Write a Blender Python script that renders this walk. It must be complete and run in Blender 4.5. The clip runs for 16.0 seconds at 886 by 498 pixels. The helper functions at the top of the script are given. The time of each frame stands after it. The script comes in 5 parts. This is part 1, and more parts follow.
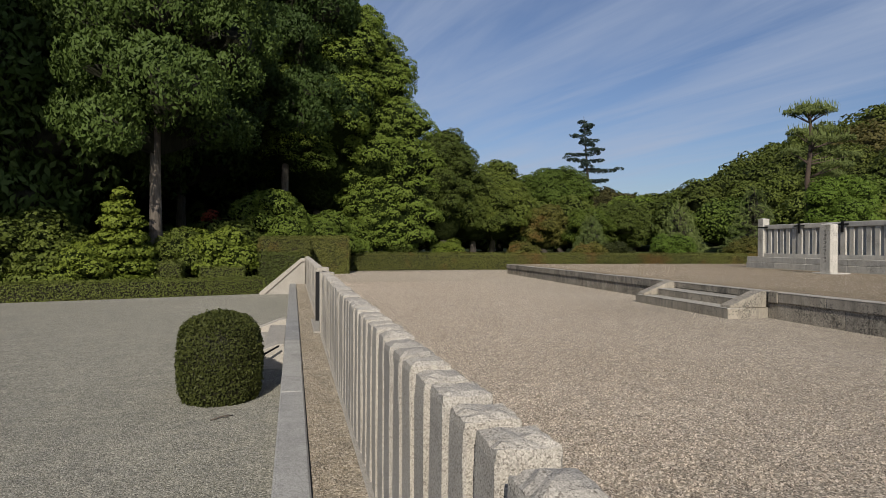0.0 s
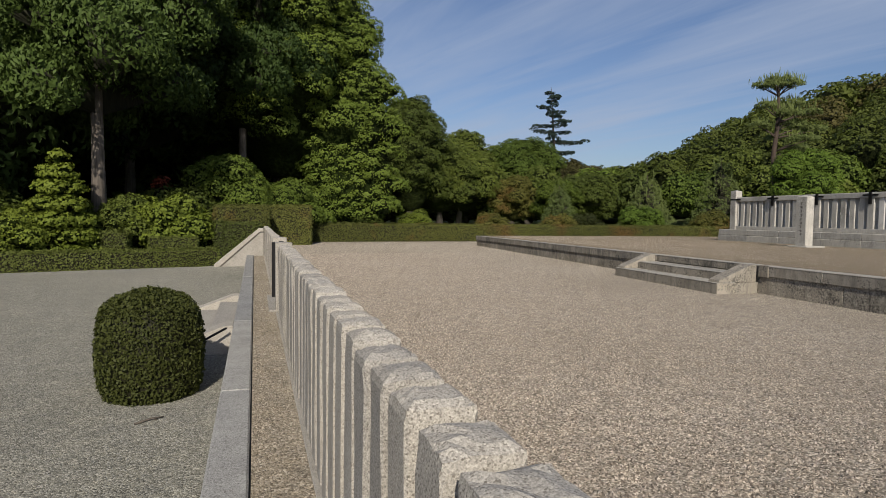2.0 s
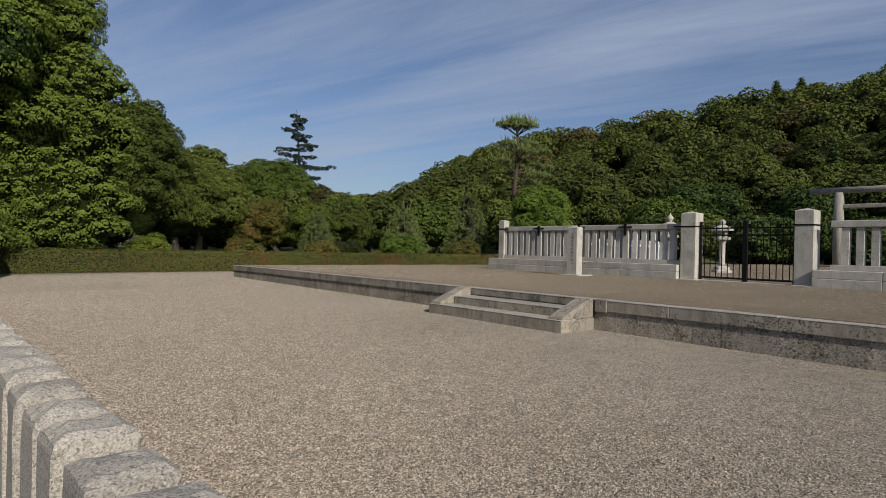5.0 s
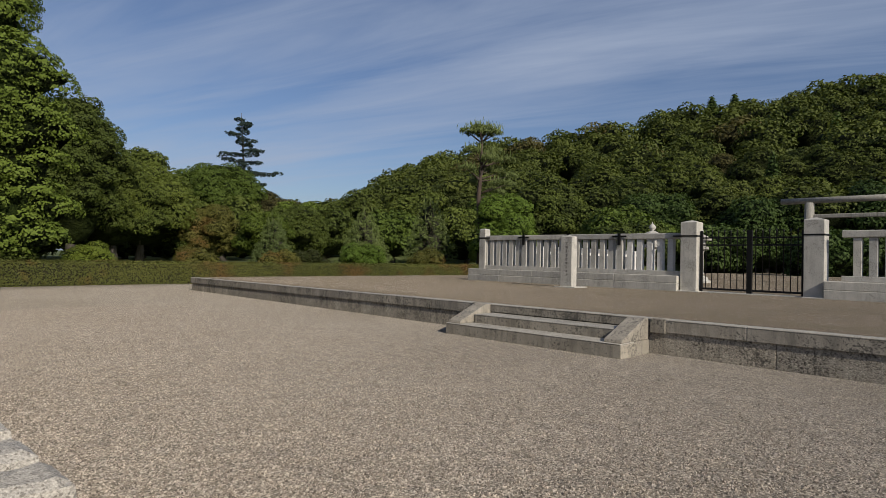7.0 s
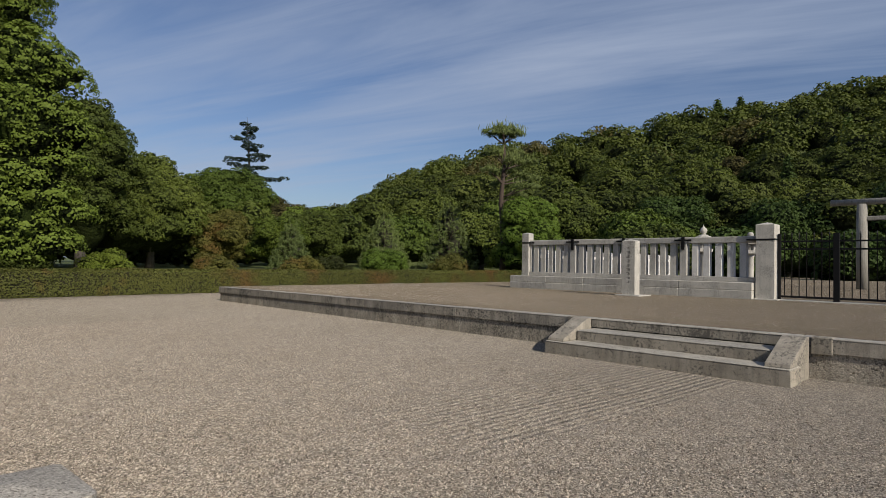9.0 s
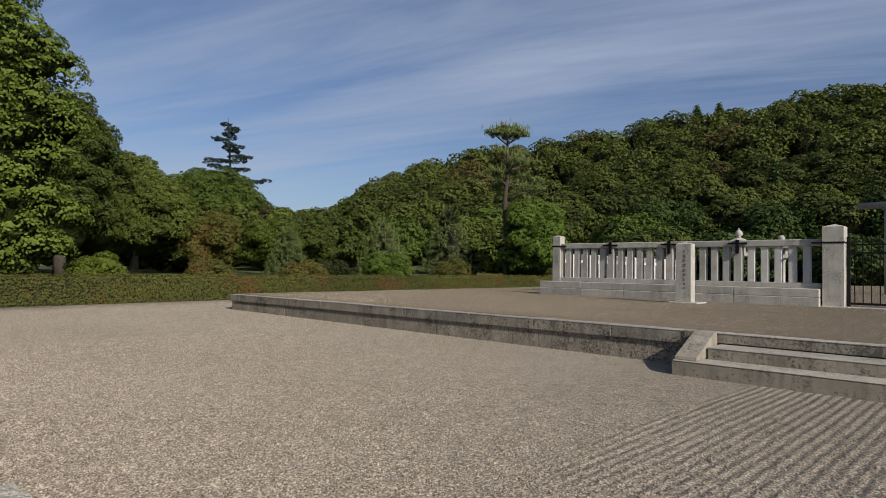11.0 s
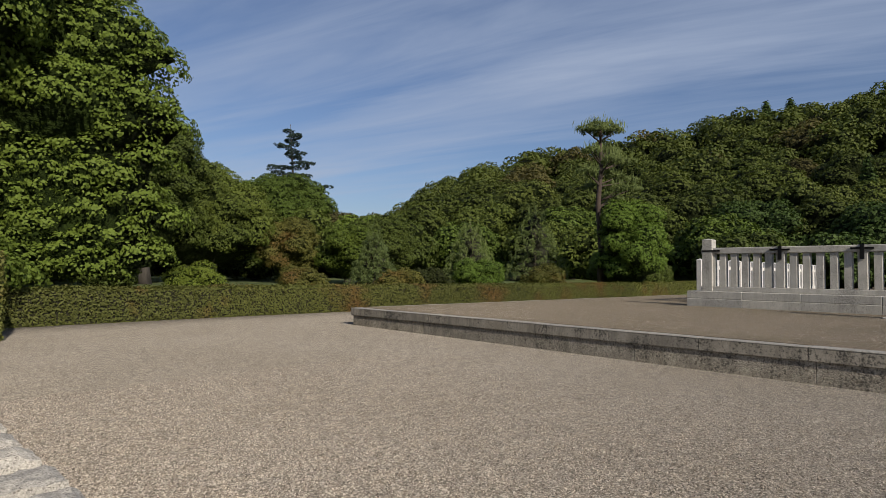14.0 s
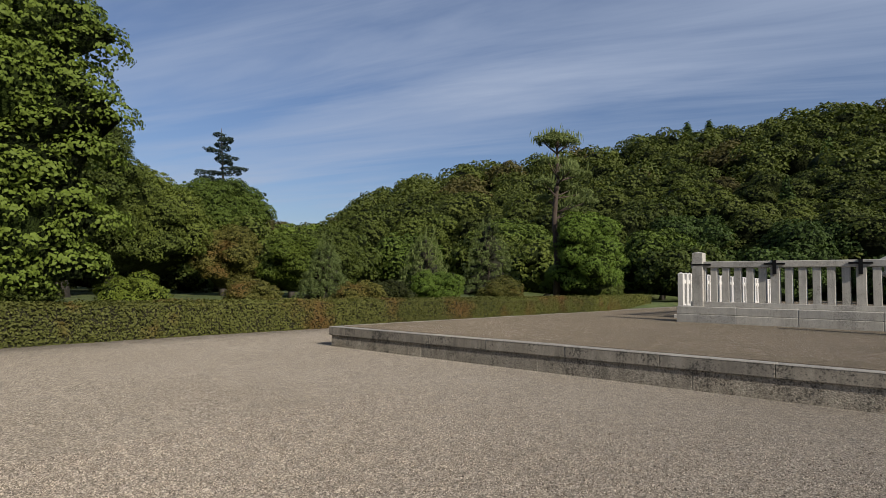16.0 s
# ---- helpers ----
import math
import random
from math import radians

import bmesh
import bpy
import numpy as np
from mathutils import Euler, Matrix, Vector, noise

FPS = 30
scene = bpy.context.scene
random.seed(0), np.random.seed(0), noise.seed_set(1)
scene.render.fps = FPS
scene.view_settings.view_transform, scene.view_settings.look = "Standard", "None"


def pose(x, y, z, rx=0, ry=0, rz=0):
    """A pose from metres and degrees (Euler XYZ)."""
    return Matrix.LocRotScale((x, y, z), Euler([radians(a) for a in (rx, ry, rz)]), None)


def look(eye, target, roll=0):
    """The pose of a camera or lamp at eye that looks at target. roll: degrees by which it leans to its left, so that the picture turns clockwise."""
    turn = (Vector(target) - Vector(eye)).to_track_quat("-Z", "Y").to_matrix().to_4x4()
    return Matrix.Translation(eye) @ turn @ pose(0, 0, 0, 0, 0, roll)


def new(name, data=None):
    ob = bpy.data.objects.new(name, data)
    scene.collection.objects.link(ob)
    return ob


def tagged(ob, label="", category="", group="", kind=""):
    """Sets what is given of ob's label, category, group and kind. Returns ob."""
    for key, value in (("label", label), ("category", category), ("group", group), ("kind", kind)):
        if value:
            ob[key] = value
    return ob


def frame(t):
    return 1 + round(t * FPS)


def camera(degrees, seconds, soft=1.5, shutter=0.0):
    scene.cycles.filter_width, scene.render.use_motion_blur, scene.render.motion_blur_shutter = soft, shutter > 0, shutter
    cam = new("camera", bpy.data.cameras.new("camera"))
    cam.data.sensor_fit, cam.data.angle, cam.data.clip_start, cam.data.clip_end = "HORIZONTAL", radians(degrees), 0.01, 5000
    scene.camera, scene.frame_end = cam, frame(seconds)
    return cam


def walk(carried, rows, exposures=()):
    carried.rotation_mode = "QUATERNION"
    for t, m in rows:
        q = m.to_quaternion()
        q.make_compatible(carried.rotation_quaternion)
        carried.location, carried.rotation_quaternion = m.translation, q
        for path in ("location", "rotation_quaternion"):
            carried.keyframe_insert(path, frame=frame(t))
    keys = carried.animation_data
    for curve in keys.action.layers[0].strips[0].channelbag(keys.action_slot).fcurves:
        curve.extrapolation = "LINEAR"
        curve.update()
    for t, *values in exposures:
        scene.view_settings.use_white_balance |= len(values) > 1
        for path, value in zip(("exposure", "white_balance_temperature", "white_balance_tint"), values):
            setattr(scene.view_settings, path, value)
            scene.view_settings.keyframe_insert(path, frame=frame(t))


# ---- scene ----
cam = camera(73.0, 16.0, soft=0.6)
PATH = [
    (0, (-0.451, -2.377, 1.433), (0.035, -0.437, 1.42), 0.3),
    (0.5, (-0.393, -2.243, 1.417), (0.178, -0.327, 1.383), 0.3),
    (1, (-0.362, -2.02, 1.415), (0.253, -0.118, 1.359), 0.6),
    (1.5, (-0.362, -1.707, 1.39), (0.282, 0.185, 1.321), 0.7),
    (2, (-0.31, -1.296, 1.373), (0.29, 0.609, 1.267), 0.7),
    (2.5, (-0.332, -0.74, 1.392), (0.26, 1.168, 1.296), 0.8),
    (3, (-0.303, -0.296, 1.383), (0.464, 1.549, 1.303), 0.9),
    (3.5, (-0.271, 0.116, 1.378), (0.778, 1.818, 1.342), 1.2),
    (4, (-0.27, 0.655, 1.362), (0.974, 2.221, 1.352), 1.5),
    (6.5, (-0.179, 3.457, 1.395), (1.231, 4.876, 1.407), 1.2),
    (7, (-0.217, 3.982, 1.399), (1.261, 5.329, 1.43), 1.2),
    (7.5, (-0.241, 4.549, 1.42), (1.259, 5.872, 1.451), 1.1),
    (8, (-0.18, 5.107, 1.431), (1.296, 6.456, 1.472), 1.0),
    (8.5, (-0.201, 5.663, 1.428), (1.269, 7.018, 1.471), 1.0),
    (9, (-0.212, 6.202, 1.422), (1.268, 7.546, 1.47), 0.9),
    (11.5, (-0.242, 9.271, 1.403), (1.296, 10.548, 1.468), 0.9),
    (12, (-0.266, 9.82, 1.447), (1.267, 11.103, 1.51), 0.8),
    (12.5, (-0.286, 10.409, 1.458), (1.255, 11.682, 1.517), 0.8),
    (13, (-0.251, 11.023, 1.496), (1.23, 12.365, 1.558), 0.7),
    (13.5, (-0.399, 11.566, 1.474), (1.093, 12.896, 1.541), 0.6),
    (14, (-0.285, 12.261, 1.496), (1.146, 13.655, 1.575), 0.6),
    (14.5, (-0.241, 12.835, 1.474), (1.217, 14.201, 1.566), 0.6),
    (15, (-0.185, 13.484, 1.507), (1.288, 14.832, 1.604), 0.6),
    (15.5, (-0.169, 14.006, 1.49), (1.349, 15.304, 1.59), 0.7),
    (16, (-0.094, 14.591, 1.534), (1.491, 15.803, 1.655), 0.8),
]
walk(cam, [(t, look(eye, target, roll)) for t, eye, target, roll in PATH], exposures=[(0, -0.09), (2.5, -0.13), (4, -0.2), (6.5, -0.19), (9, -0.14), (11.5, -0.1), (14, -0.08), (16, -0.03)])

# ---- world and sun ----
SUN_AZ = radians(15)      # the shadows run this far clockwise of +y
SUN_EL = radians(31)
world = bpy.data.worlds.new("sky")
scene.world = world
world.use_nodes = True
wn, wl = world.node_tree.nodes, world.node_tree.links
wn.clear()
w_out = wn.new("ShaderNodeOutputWorld")
w_bg = wn.new("ShaderNodeBackground")
w_sky = wn.new("ShaderNodeTexSky")
w_sky.sky_type = "NISHITA"
w_sky.sun_disc = False
w_sky.sun_elevation = SUN_EL
w_sky.sun_rotation = math.pi + SUN_AZ
w_sky.air_density, w_sky.dust_density, w_sky.ozone_density = 1.0, 1.2, 2.0
# thin streaks of cirrus on a flat layer overhead, drawn out along one bearing
CIRRUS = radians(-15)
w_co = wn.new("ShaderNodeTexCoord")
w_xyz = wn.new("ShaderNodeSeparateXYZ")
wl.new(w_co.outputs["Generated"], w_xyz.inputs["Vector"])


def w_math(op, a, b=0.0):
    n = wn.new("ShaderNodeMath")
    n.operation = op
    for k, v in enumerate((a, b)):
        if isinstance(v, bpy.types.NodeSocket):
            wl.new(v, n.inputs[k])
        else:
            n.inputs[k].default_value = v
    return n.outputs["Value"]


w_up = w_math("ADD", w_math("MAXIMUM", w_xyz.outputs["Z"], 0.0), 0.06)
w_px, w_py = w_math("DIVIDE", w_xyz.outputs["X"], w_up), w_math("DIVIDE", w_xyz.outputs["Y"], w_up)
w_along = w_math("ADD", w_math("MULTIPLY", w_px, math.sin(CIRRUS)), w_math("MULTIPLY", w_py, math.cos(CIRRUS)))
w_across = w_math("SUBTRACT", w_math("MULTIPLY", w_px, math.cos(CIRRUS)), w_math("MULTIPLY", w_py, math.sin(CIRRUS)))


def w_streaks(along, across, scale, detail, rough, twist, shift):
    c = wn.new("ShaderNodeCombineXYZ")
    wl.new(w_math("MULTIPLY", w_along, along), c.inputs[0])
    wl.new(w_math("MULTIPLY", w_across, across), c.inputs[1])
    c.inputs[2].default_value = shift
    n = wn.new("ShaderNodeTexNoise")
    n.inputs["Scale"].default_value, n.inputs["Detail"].default_value = scale, detail
    n.inputs["Roughness"].default_value, n.inputs["Distortion"].default_value = rough, twist
    wl.new(c.outputs["Vector"], n.inputs["Vector"])
    return n.outputs["Fac"]


w_cloud = w_math("ADD", w_math("MULTIPLY", w_streaks(0.22, 0.75, 1.0, 5, 0.55, 0.4, 3.0), 0.62), w_math("MULTIPLY", w_streaks(0.5, 2.6, 1.0, 6, 0.6, 0.6, 7.0), 0.38))
w_ramp = wn.new("ShaderNodeValToRGB")
w_ramp.color_ramp.elements[0].position, w_ramp.color_ramp.elements[0].color = 0.42, (0, 0, 0, 1)
w_ramp.color_ramp.elements[1].position, w_ramp.color_ramp.elements[1].color = 0.66, (0.85, 0.85, 0.85, 1)
w_mix = wn.new("ShaderNodeMix")
w_mix.data_type = "RGBA"
w_mix.inputs["B"].default_value = (5.0, 5.75, 6.5, 1)
wl.new(w_cloud, w_ramp.inputs["Fac"])
wl.new(w_ramp.outputs["Color"], w_mix.inputs["Factor"])
wl.new(w_sky.outputs["Color"], w_mix.inputs["A"])
w_tint = wn.new("ShaderNodeMix")
w_tint.data_type, w_tint.blend_type = "RGBA", "MULTIPLY"
w_tint.inputs["Factor"].default_value = 1.0
w_tint.inputs["B"].default_value = (0.94, 0.965, 1.12, 1)
wl.new(w_mix.outputs["Result"], w_tint.inputs["A"])
wl.new(w_tint.outputs["Result"], w_bg.inputs["Color"])
w_bg.inputs["Strength"].default_value = 0.085
wl.new(w_bg.outputs["Background"], w_out.inputs["Surface"])

sun_data = bpy.data.lights.new("sun", "SUN")
sun_data.energy = 4.8
sun_data.angle = radians(0.53)
sun_data.color = (1.0, 0.915, 0.78)
sun = new("sun", sun_data)
sun_from = Vector((-math.sin(SUN_AZ) * math.cos(SUN_EL), -math.cos(SUN_AZ) * math.cos(SUN_EL), math.sin(SUN_EL)))
sun.matrix_world = look(sun_from * 60, (0, 0, 0))

# ---- materials ----


def ramp_node(nt, stops):
    r = nt.nodes.new("ShaderNodeValToRGB")
    els = r.color_ramp.elements
    while len(els) < len(stops):
        els.new(0.5)
    for e, (p, c) in zip(els, stops):
        e.position, e.color = p, (*c, 1)
    return r


def base_mat(name, rough=0.8, metal=0.0):
    m = bpy.data.materials.new(name)
    m.use_nodes = True
    p = m.node_tree.nodes["Principled BSDF"]
    p.inputs["Roughness"].default_value = rough
    p.inputs["Metallic"].default_value = metal
    return m, m.node_tree, p


def noise_at(nt, scale, detail=4, rough=0.55, stretch=None, vec=None):
    n = nt.nodes.new("ShaderNodeTexNoise")
    n.inputs["Scale"].default_value = scale
    n.inputs["Detail"].default_value = detail
    n.inputs["Roughness"].default_value = rough
    if vec is None:
        g = nt.nodes.new("ShaderNodeNewGeometry")
        vec = g.outputs["Position"]
    if stretch:
        mp = nt.nodes.new("ShaderNodeMapping")
        mp.inputs["Scale"].default_value = stretch
        nt.links.new(vec, mp.inputs["Vector"])
        vec = mp.outputs["Vector"]
    nt.links.new(vec, n.inputs["Vector"])
    return n.outputs["Fac"]


def mix_rgb(nt, fac, a, b, blend="MIX"):
    x = nt.nodes.new("ShaderNodeMix")
    x.data_type, x.blend_type = "RGBA", blend
    for sock, v in (("Factor", fac), ("A", a), ("B", b)):
        if isinstance(v, bpy.types.NodeSocket):
            nt.links.new(v, x.inputs[sock])
        elif sock == "Factor":
            x.inputs[sock].default_value = v
        else:
            x.inputs[sock].default_value = (*v, 1)
    return x.outputs["Result"]


def math_node(nt, op, a, b=0.0):
    x = nt.nodes.new("ShaderNodeMath")
    x.operation = op
    for i, v in enumerate((a, b)):
        if isinstance(v, bpy.types.NodeSocket):
            nt.links.new(v, x.inputs[i])
        else:
            x.inputs[i].default_value = v
    return x.outputs["Value"]


def bump(nt, p, height, strength, distance):
    b = nt.nodes.new("ShaderNodeBump")
    b.inputs["Strength"].default_value = strength
    b.inputs["Distance"].default_value = distance
    nt.links.new(height, b.inputs["Height"])
    nt.links.new(b.outputs["Normal"], p.inputs["Normal"])


def gravel_mat(name, stones, tint, rake=False, tone=(1.0, 0.955, 0.915)):
    m, nt, p = base_mat(name, 0.95)
    p.inputs["Diffuse Roughness"].default_value = 1.0
    p.inputs["Specular IOR Level"].default_value = 0.25
    g = nt.nodes.new("ShaderNodeNewGeometry")
    v = nt.nodes.new("ShaderNodeTexVoronoi")
    v.inputs["Scale"].default_value = 92
    nt.links.new(g.outputs["Position"], v.inputs["Vector"])
    sep = nt.nodes.new("ShaderNodeSeparateColor")
    nt.links.new(v.outputs["Color"], sep.inputs["Color"])
    r = ramp_node(nt, stones)
    nt.links.new(sep.outputs["Red"], r.inputs["Fac"])
    big = noise_at(nt, 0.35, 5, 0.6)
    bigr = ramp_node(nt, [(0.3, tint), (0.7, (1, 1, 1))])
    nt.links.new(big, bigr.inputs["Fac"])
    col = mix_rgb(nt, 1.0, r.outputs["Color"], bigr.outputs["Color"], "MULTIPLY")
    mid = noise_at(nt, 4.5, 5, 0.7)
    midr = ramp_node(nt, [(0.3, (0.82, 0.82, 0.83)), (0.7, (1.12, 1.1, 1.06))])
    nt.links.new(mid, midr.inputs["Fac"])
    col = mix_rgb(nt, 1.0, col, midr.outputs["Color"], "MULTIPLY")
    v2 = nt.nodes.new("ShaderNodeTexVoronoi")
    v2.inputs["Scale"].default_value = 38
    nt.links.new(g.outputs["Position"], v2.inputs["Vector"])
    sep2 = nt.nodes.new("ShaderNodeSeparateColor")
    nt.links.new(v2.outputs["Color"], sep2.inputs["Color"])
    r2 = ramp_node(nt, [(0.0, (0.9, 0.9, 0.91)), (0.5, (1.01, 1.01, 1.01)), (1.0, (1.1, 1.09, 1.07))])
    nt.links.new(sep2.outputs["Red"], r2.inputs["Fac"])
    col = mix_rgb(nt, 1.0, col, r2.outputs["Color"], "MULTIPLY")
    col = mix_rgb(nt, 1.0, col, tone, "MULTIPLY")
    nt.links.new(col, p.inputs["Base Color"])
    h = math_node(nt, "MULTIPLY", v.outputs["Distance"], -0.9)
    h = math_node(nt, "ADD", h, math_node(nt, "MULTIPLY", sep.outputs["Green"], 0.35))
    lump = noise_at(nt, 26, 2, 0.5)
    h = math_node(nt, "ADD", h, math_node(nt, "MULTIPLY", lump, 1.1))
    if rake:
        sx = nt.nodes.new("ShaderNodeSeparateXYZ")
        nt.links.new(g.outputs["Position"], sx.inputs["Vector"])
        wob = math_node(nt, "MULTIPLY", noise_at(nt, 0.5, 2), 0.1)
        yy = math_node(nt, "ADD", math_node(nt, "ADD", sx.outputs["Y"], wob), math_node(nt, "MULTIPLY", sx.outputs["X"], 0.09))
        rows = math_node(nt, "SINE", math_node(nt, "MULTIPLY", yy, 2 * math.pi / 0.1))
        far = math_node(nt, "ABSOLUTE", math_node(nt, "SUBTRACT", yy, 10.35))
        band = nt.nodes.new("ShaderNodeMapRange")
        band.inputs["From Min"].default_value, band.inputs["From Max"].default_value = 0.95, 1.1
        band.inputs["To Min"].default_value, band.inputs["To Max"].default_value = 1.0, 0.0
        nt.links.new(far, band.inputs["Value"])
        side = nt.nodes.new("ShaderNodeMapRange")
        side.inputs["From Min"].default_value, side.inputs["From Max"].default_value = 3.0, 3.7
        nt.links.new(sx.outputs["X"], side.inputs["Value"])
        rows = math_node(nt, "MULTIPLY", rows, side.outputs["Result"])
        h = math_node(nt, "ADD", h, math_node(nt, "MULTIPLY", math_node(nt, "MULTIPLY", rows, band.outputs["Result"]), 1.0))
    bump(nt, p, h, 1.0, 0.0095)
    return m


def stone_mat(name, c1, c2, speck, stain=0.0, rough=0.85, relief=0.004, pits=0):
    m, nt, p = base_mat(name, rough)
    a = noise_at(nt, 2.2, 6, 0.65)
    r = ramp_node(nt, [(0.3, c1), (0.7, c2)])
    nt.links.new(a, r.inputs["Fac"])
    fine = noise_at(nt, 190, 3, 0.75)
    fr = ramp_node(nt, [(0.35, (1 - speck,) * 3), (0.5, (1, 1, 1)), (0.68, (1 + speck * 0.5,) * 3)])
    nt.links.new(fine, fr.inputs["Fac"])
    col = mix_rgb(nt, 1.0, r.outputs["Color"], fr.outputs["Color"], "MULTIPLY")
    info = nt.nodes.new("ShaderNodeObjectInfo")
    vr = ramp_node(nt, [(0.0, (0.84, 0.84, 0.85)), (1.0, (1.08, 1.06, 1.03))])
    nt.links.new(info.outputs["Random"], vr.inputs["Fac"])
    col = mix_rgb(nt, 1.0, col, vr.outputs["Color"], "MULTIPLY")
    if stain:
        # grey streaks from the top down, and small black spots of lichen in patches
        s = noise_at(nt, 2.6, 6, 0.7, stretch=(3.0, 3.0, 0.4))
        sr = ramp_node(nt, [(0.46, (0, 0, 0)), (0.68, (stain * 0.6,) * 3)])
        nt.links.new(s, sr.inputs["Fac"])
        col = mix_rgb(nt, sr.outputs["Color"], col, (0.09, 0.086, 0.076))
        spot = math_node(nt, "ADD", math_node(nt, "MULTIPLY", noise_at(nt, 26, 5, 0.75), 0.6), math_node(nt, "MULTIPLY", noise_at(nt, 1.7, 3, 0.6), 0.4))
        lr = ramp_node(nt, [(0.535, (0, 0, 0)), (0.575, (stain * 0.9,) * 3)])
        nt.links.new(spot, lr.inputs["Fac"])
        col = mix_rgb(nt, lr.outputs["Color"], col, (0.035, 0.034, 0.031))
    nt.links.new(col, p.inputs["Base Color"])
    hh = math_node(nt, "ADD", noise_at(nt, 70, 4, 0.7), math_node(nt, "MULTIPLY", noise_at(nt, 9, 3), 1.2))
    if pits:
        g = nt.nodes.new("ShaderNodeNewGeometry")
        v = nt.nodes.new("ShaderNodeTexVoronoi")
        v.inputs["Scale"].default_value = pits
        nt.links.new(g.outputs["Position"], v.inputs["Vector"])
        sep = nt.nodes.new("ShaderNodeSeparateColor")
        nt.links.new(v.outputs["Color"], sep.inputs["Color"])
        gr = ramp_node(nt, [(0.0, (0.42, 0.4, 0.38)), (0.2, (0.84, 0.84, 0.84)), (0.8, (1.04, 1.04, 1.03)), (1.0, (1.25, 1.25, 1.24))])
        nt.links.new(sep.outputs["Red"], gr.inputs["Fac"])
        nt.links.new(mix_rgb(nt, 1.0, col, gr.outputs["Color"], "MULTIPLY"), p.inputs["Base Color"])
        hh = math_node(nt, "ADD", math_node(nt, "MULTIPLY", noise_at(nt, 30, 3), 0.5), math_node(nt, "MULTIPLY", v.outputs["Distance"], -1.3))
    bump(nt, p, hh, 0.8, relief)
    return m


def leaf_mat(name, dark, light, rust=None, gloss=0.65, through_light=0.12, cell=7.0):
    m, nt, p = base_mat(name, gloss)
    p.inputs["Specular IOR Level"].default_value = 0.2
    g = nt.nodes.new("ShaderNodeNewGeometry")
    info = nt.nodes.new("ShaderNodeObjectInfo")
    k = math_node(nt, "ADD", math_node(nt, "MULTIPLY", g.outputs["Random Per Island"], 0.22),
                  math_node(nt, "MULTIPLY", info.outputs["Random"], 0.5))
    k = math_node(nt, "ADD", k, math_node(nt, "MULTIPLY", noise_at(nt, 0.13, 3, 0.6), 0.62))
    r = ramp_node(nt, [(0.24, dark), (0.98, light)])
    nt.links.new(k, r.inputs["Fac"])
    col = r.outputs["Color"]
    if rust:
        rn = noise_at(nt, 0.55, 4, 0.6)
        rr = ramp_node(nt, [(0.52, (0, 0, 0)), (0.7, (0.85, 0.85, 0.85))])
        nt.links.new(rn, rr.inputs["Fac"])
        col = mix_rgb(nt, rr.outputs["Color"], col, rust)
    nt.links.new(col, p.inputs["Base Color"])
    t = nt.nodes.new("ShaderNodeBsdfTranslucent")
    nt.links.new(mix_rgb(nt, 1.0, col, (1.15, 1.25, 0.6), "MULTIPLY"), t.inputs["Color"])
    mx = nt.nodes.new("ShaderNodeMixShader")
    mx.inputs["Fac"].default_value = through_light
    nt.links.new(p.outputs["BSDF"], mx.inputs[1])
    nt.links.new(t.outputs["BSDF"], mx.inputs[2])
    nt.links.new(mx.outputs["Shader"], nt.nodes["Material Output"].inputs["Surface"])
    MASS[name] = shade_mass_mat(name.replace("foliage", "inner_shade"), dark, light, cell)
    return m


MASS = {}


def shade_mass_mat(name, dark, light, cell):
    """The inner mass of a crown: small close leaf cells, each turned its own way, darkened as painted shade."""
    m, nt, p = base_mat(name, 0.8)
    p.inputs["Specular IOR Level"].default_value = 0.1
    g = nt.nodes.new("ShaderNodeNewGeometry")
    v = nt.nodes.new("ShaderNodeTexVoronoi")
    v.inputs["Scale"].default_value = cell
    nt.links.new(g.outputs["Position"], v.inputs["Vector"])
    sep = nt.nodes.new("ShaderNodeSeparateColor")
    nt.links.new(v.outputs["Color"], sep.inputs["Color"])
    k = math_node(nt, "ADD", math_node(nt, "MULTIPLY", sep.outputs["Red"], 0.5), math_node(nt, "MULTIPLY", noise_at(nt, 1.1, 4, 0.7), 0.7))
    # far below the leaf colours: shade in the crown's gaps is painted here
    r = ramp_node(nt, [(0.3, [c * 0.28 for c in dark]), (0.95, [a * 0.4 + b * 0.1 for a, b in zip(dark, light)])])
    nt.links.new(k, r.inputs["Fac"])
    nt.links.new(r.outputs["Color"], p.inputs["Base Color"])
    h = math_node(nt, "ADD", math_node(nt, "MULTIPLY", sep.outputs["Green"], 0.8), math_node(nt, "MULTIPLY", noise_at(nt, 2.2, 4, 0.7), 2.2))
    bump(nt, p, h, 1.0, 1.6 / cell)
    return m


def bark_mat(name, c1, c2):
    m, nt, p = base_mat(name, 0.95)
    n = noise_at(nt, 5, 6, 0.7, stretch=(3, 3, 0.35))
    r = ramp_node(nt, [(0.3, c1), (0.72, c2)])
    nt.links.new(n, r.inputs["Fac"])
    nt.links.new(r.outputs["Color"], p.inputs["Base Color"])
    bump(nt, p, n, 1.0, 0.04)
    return m


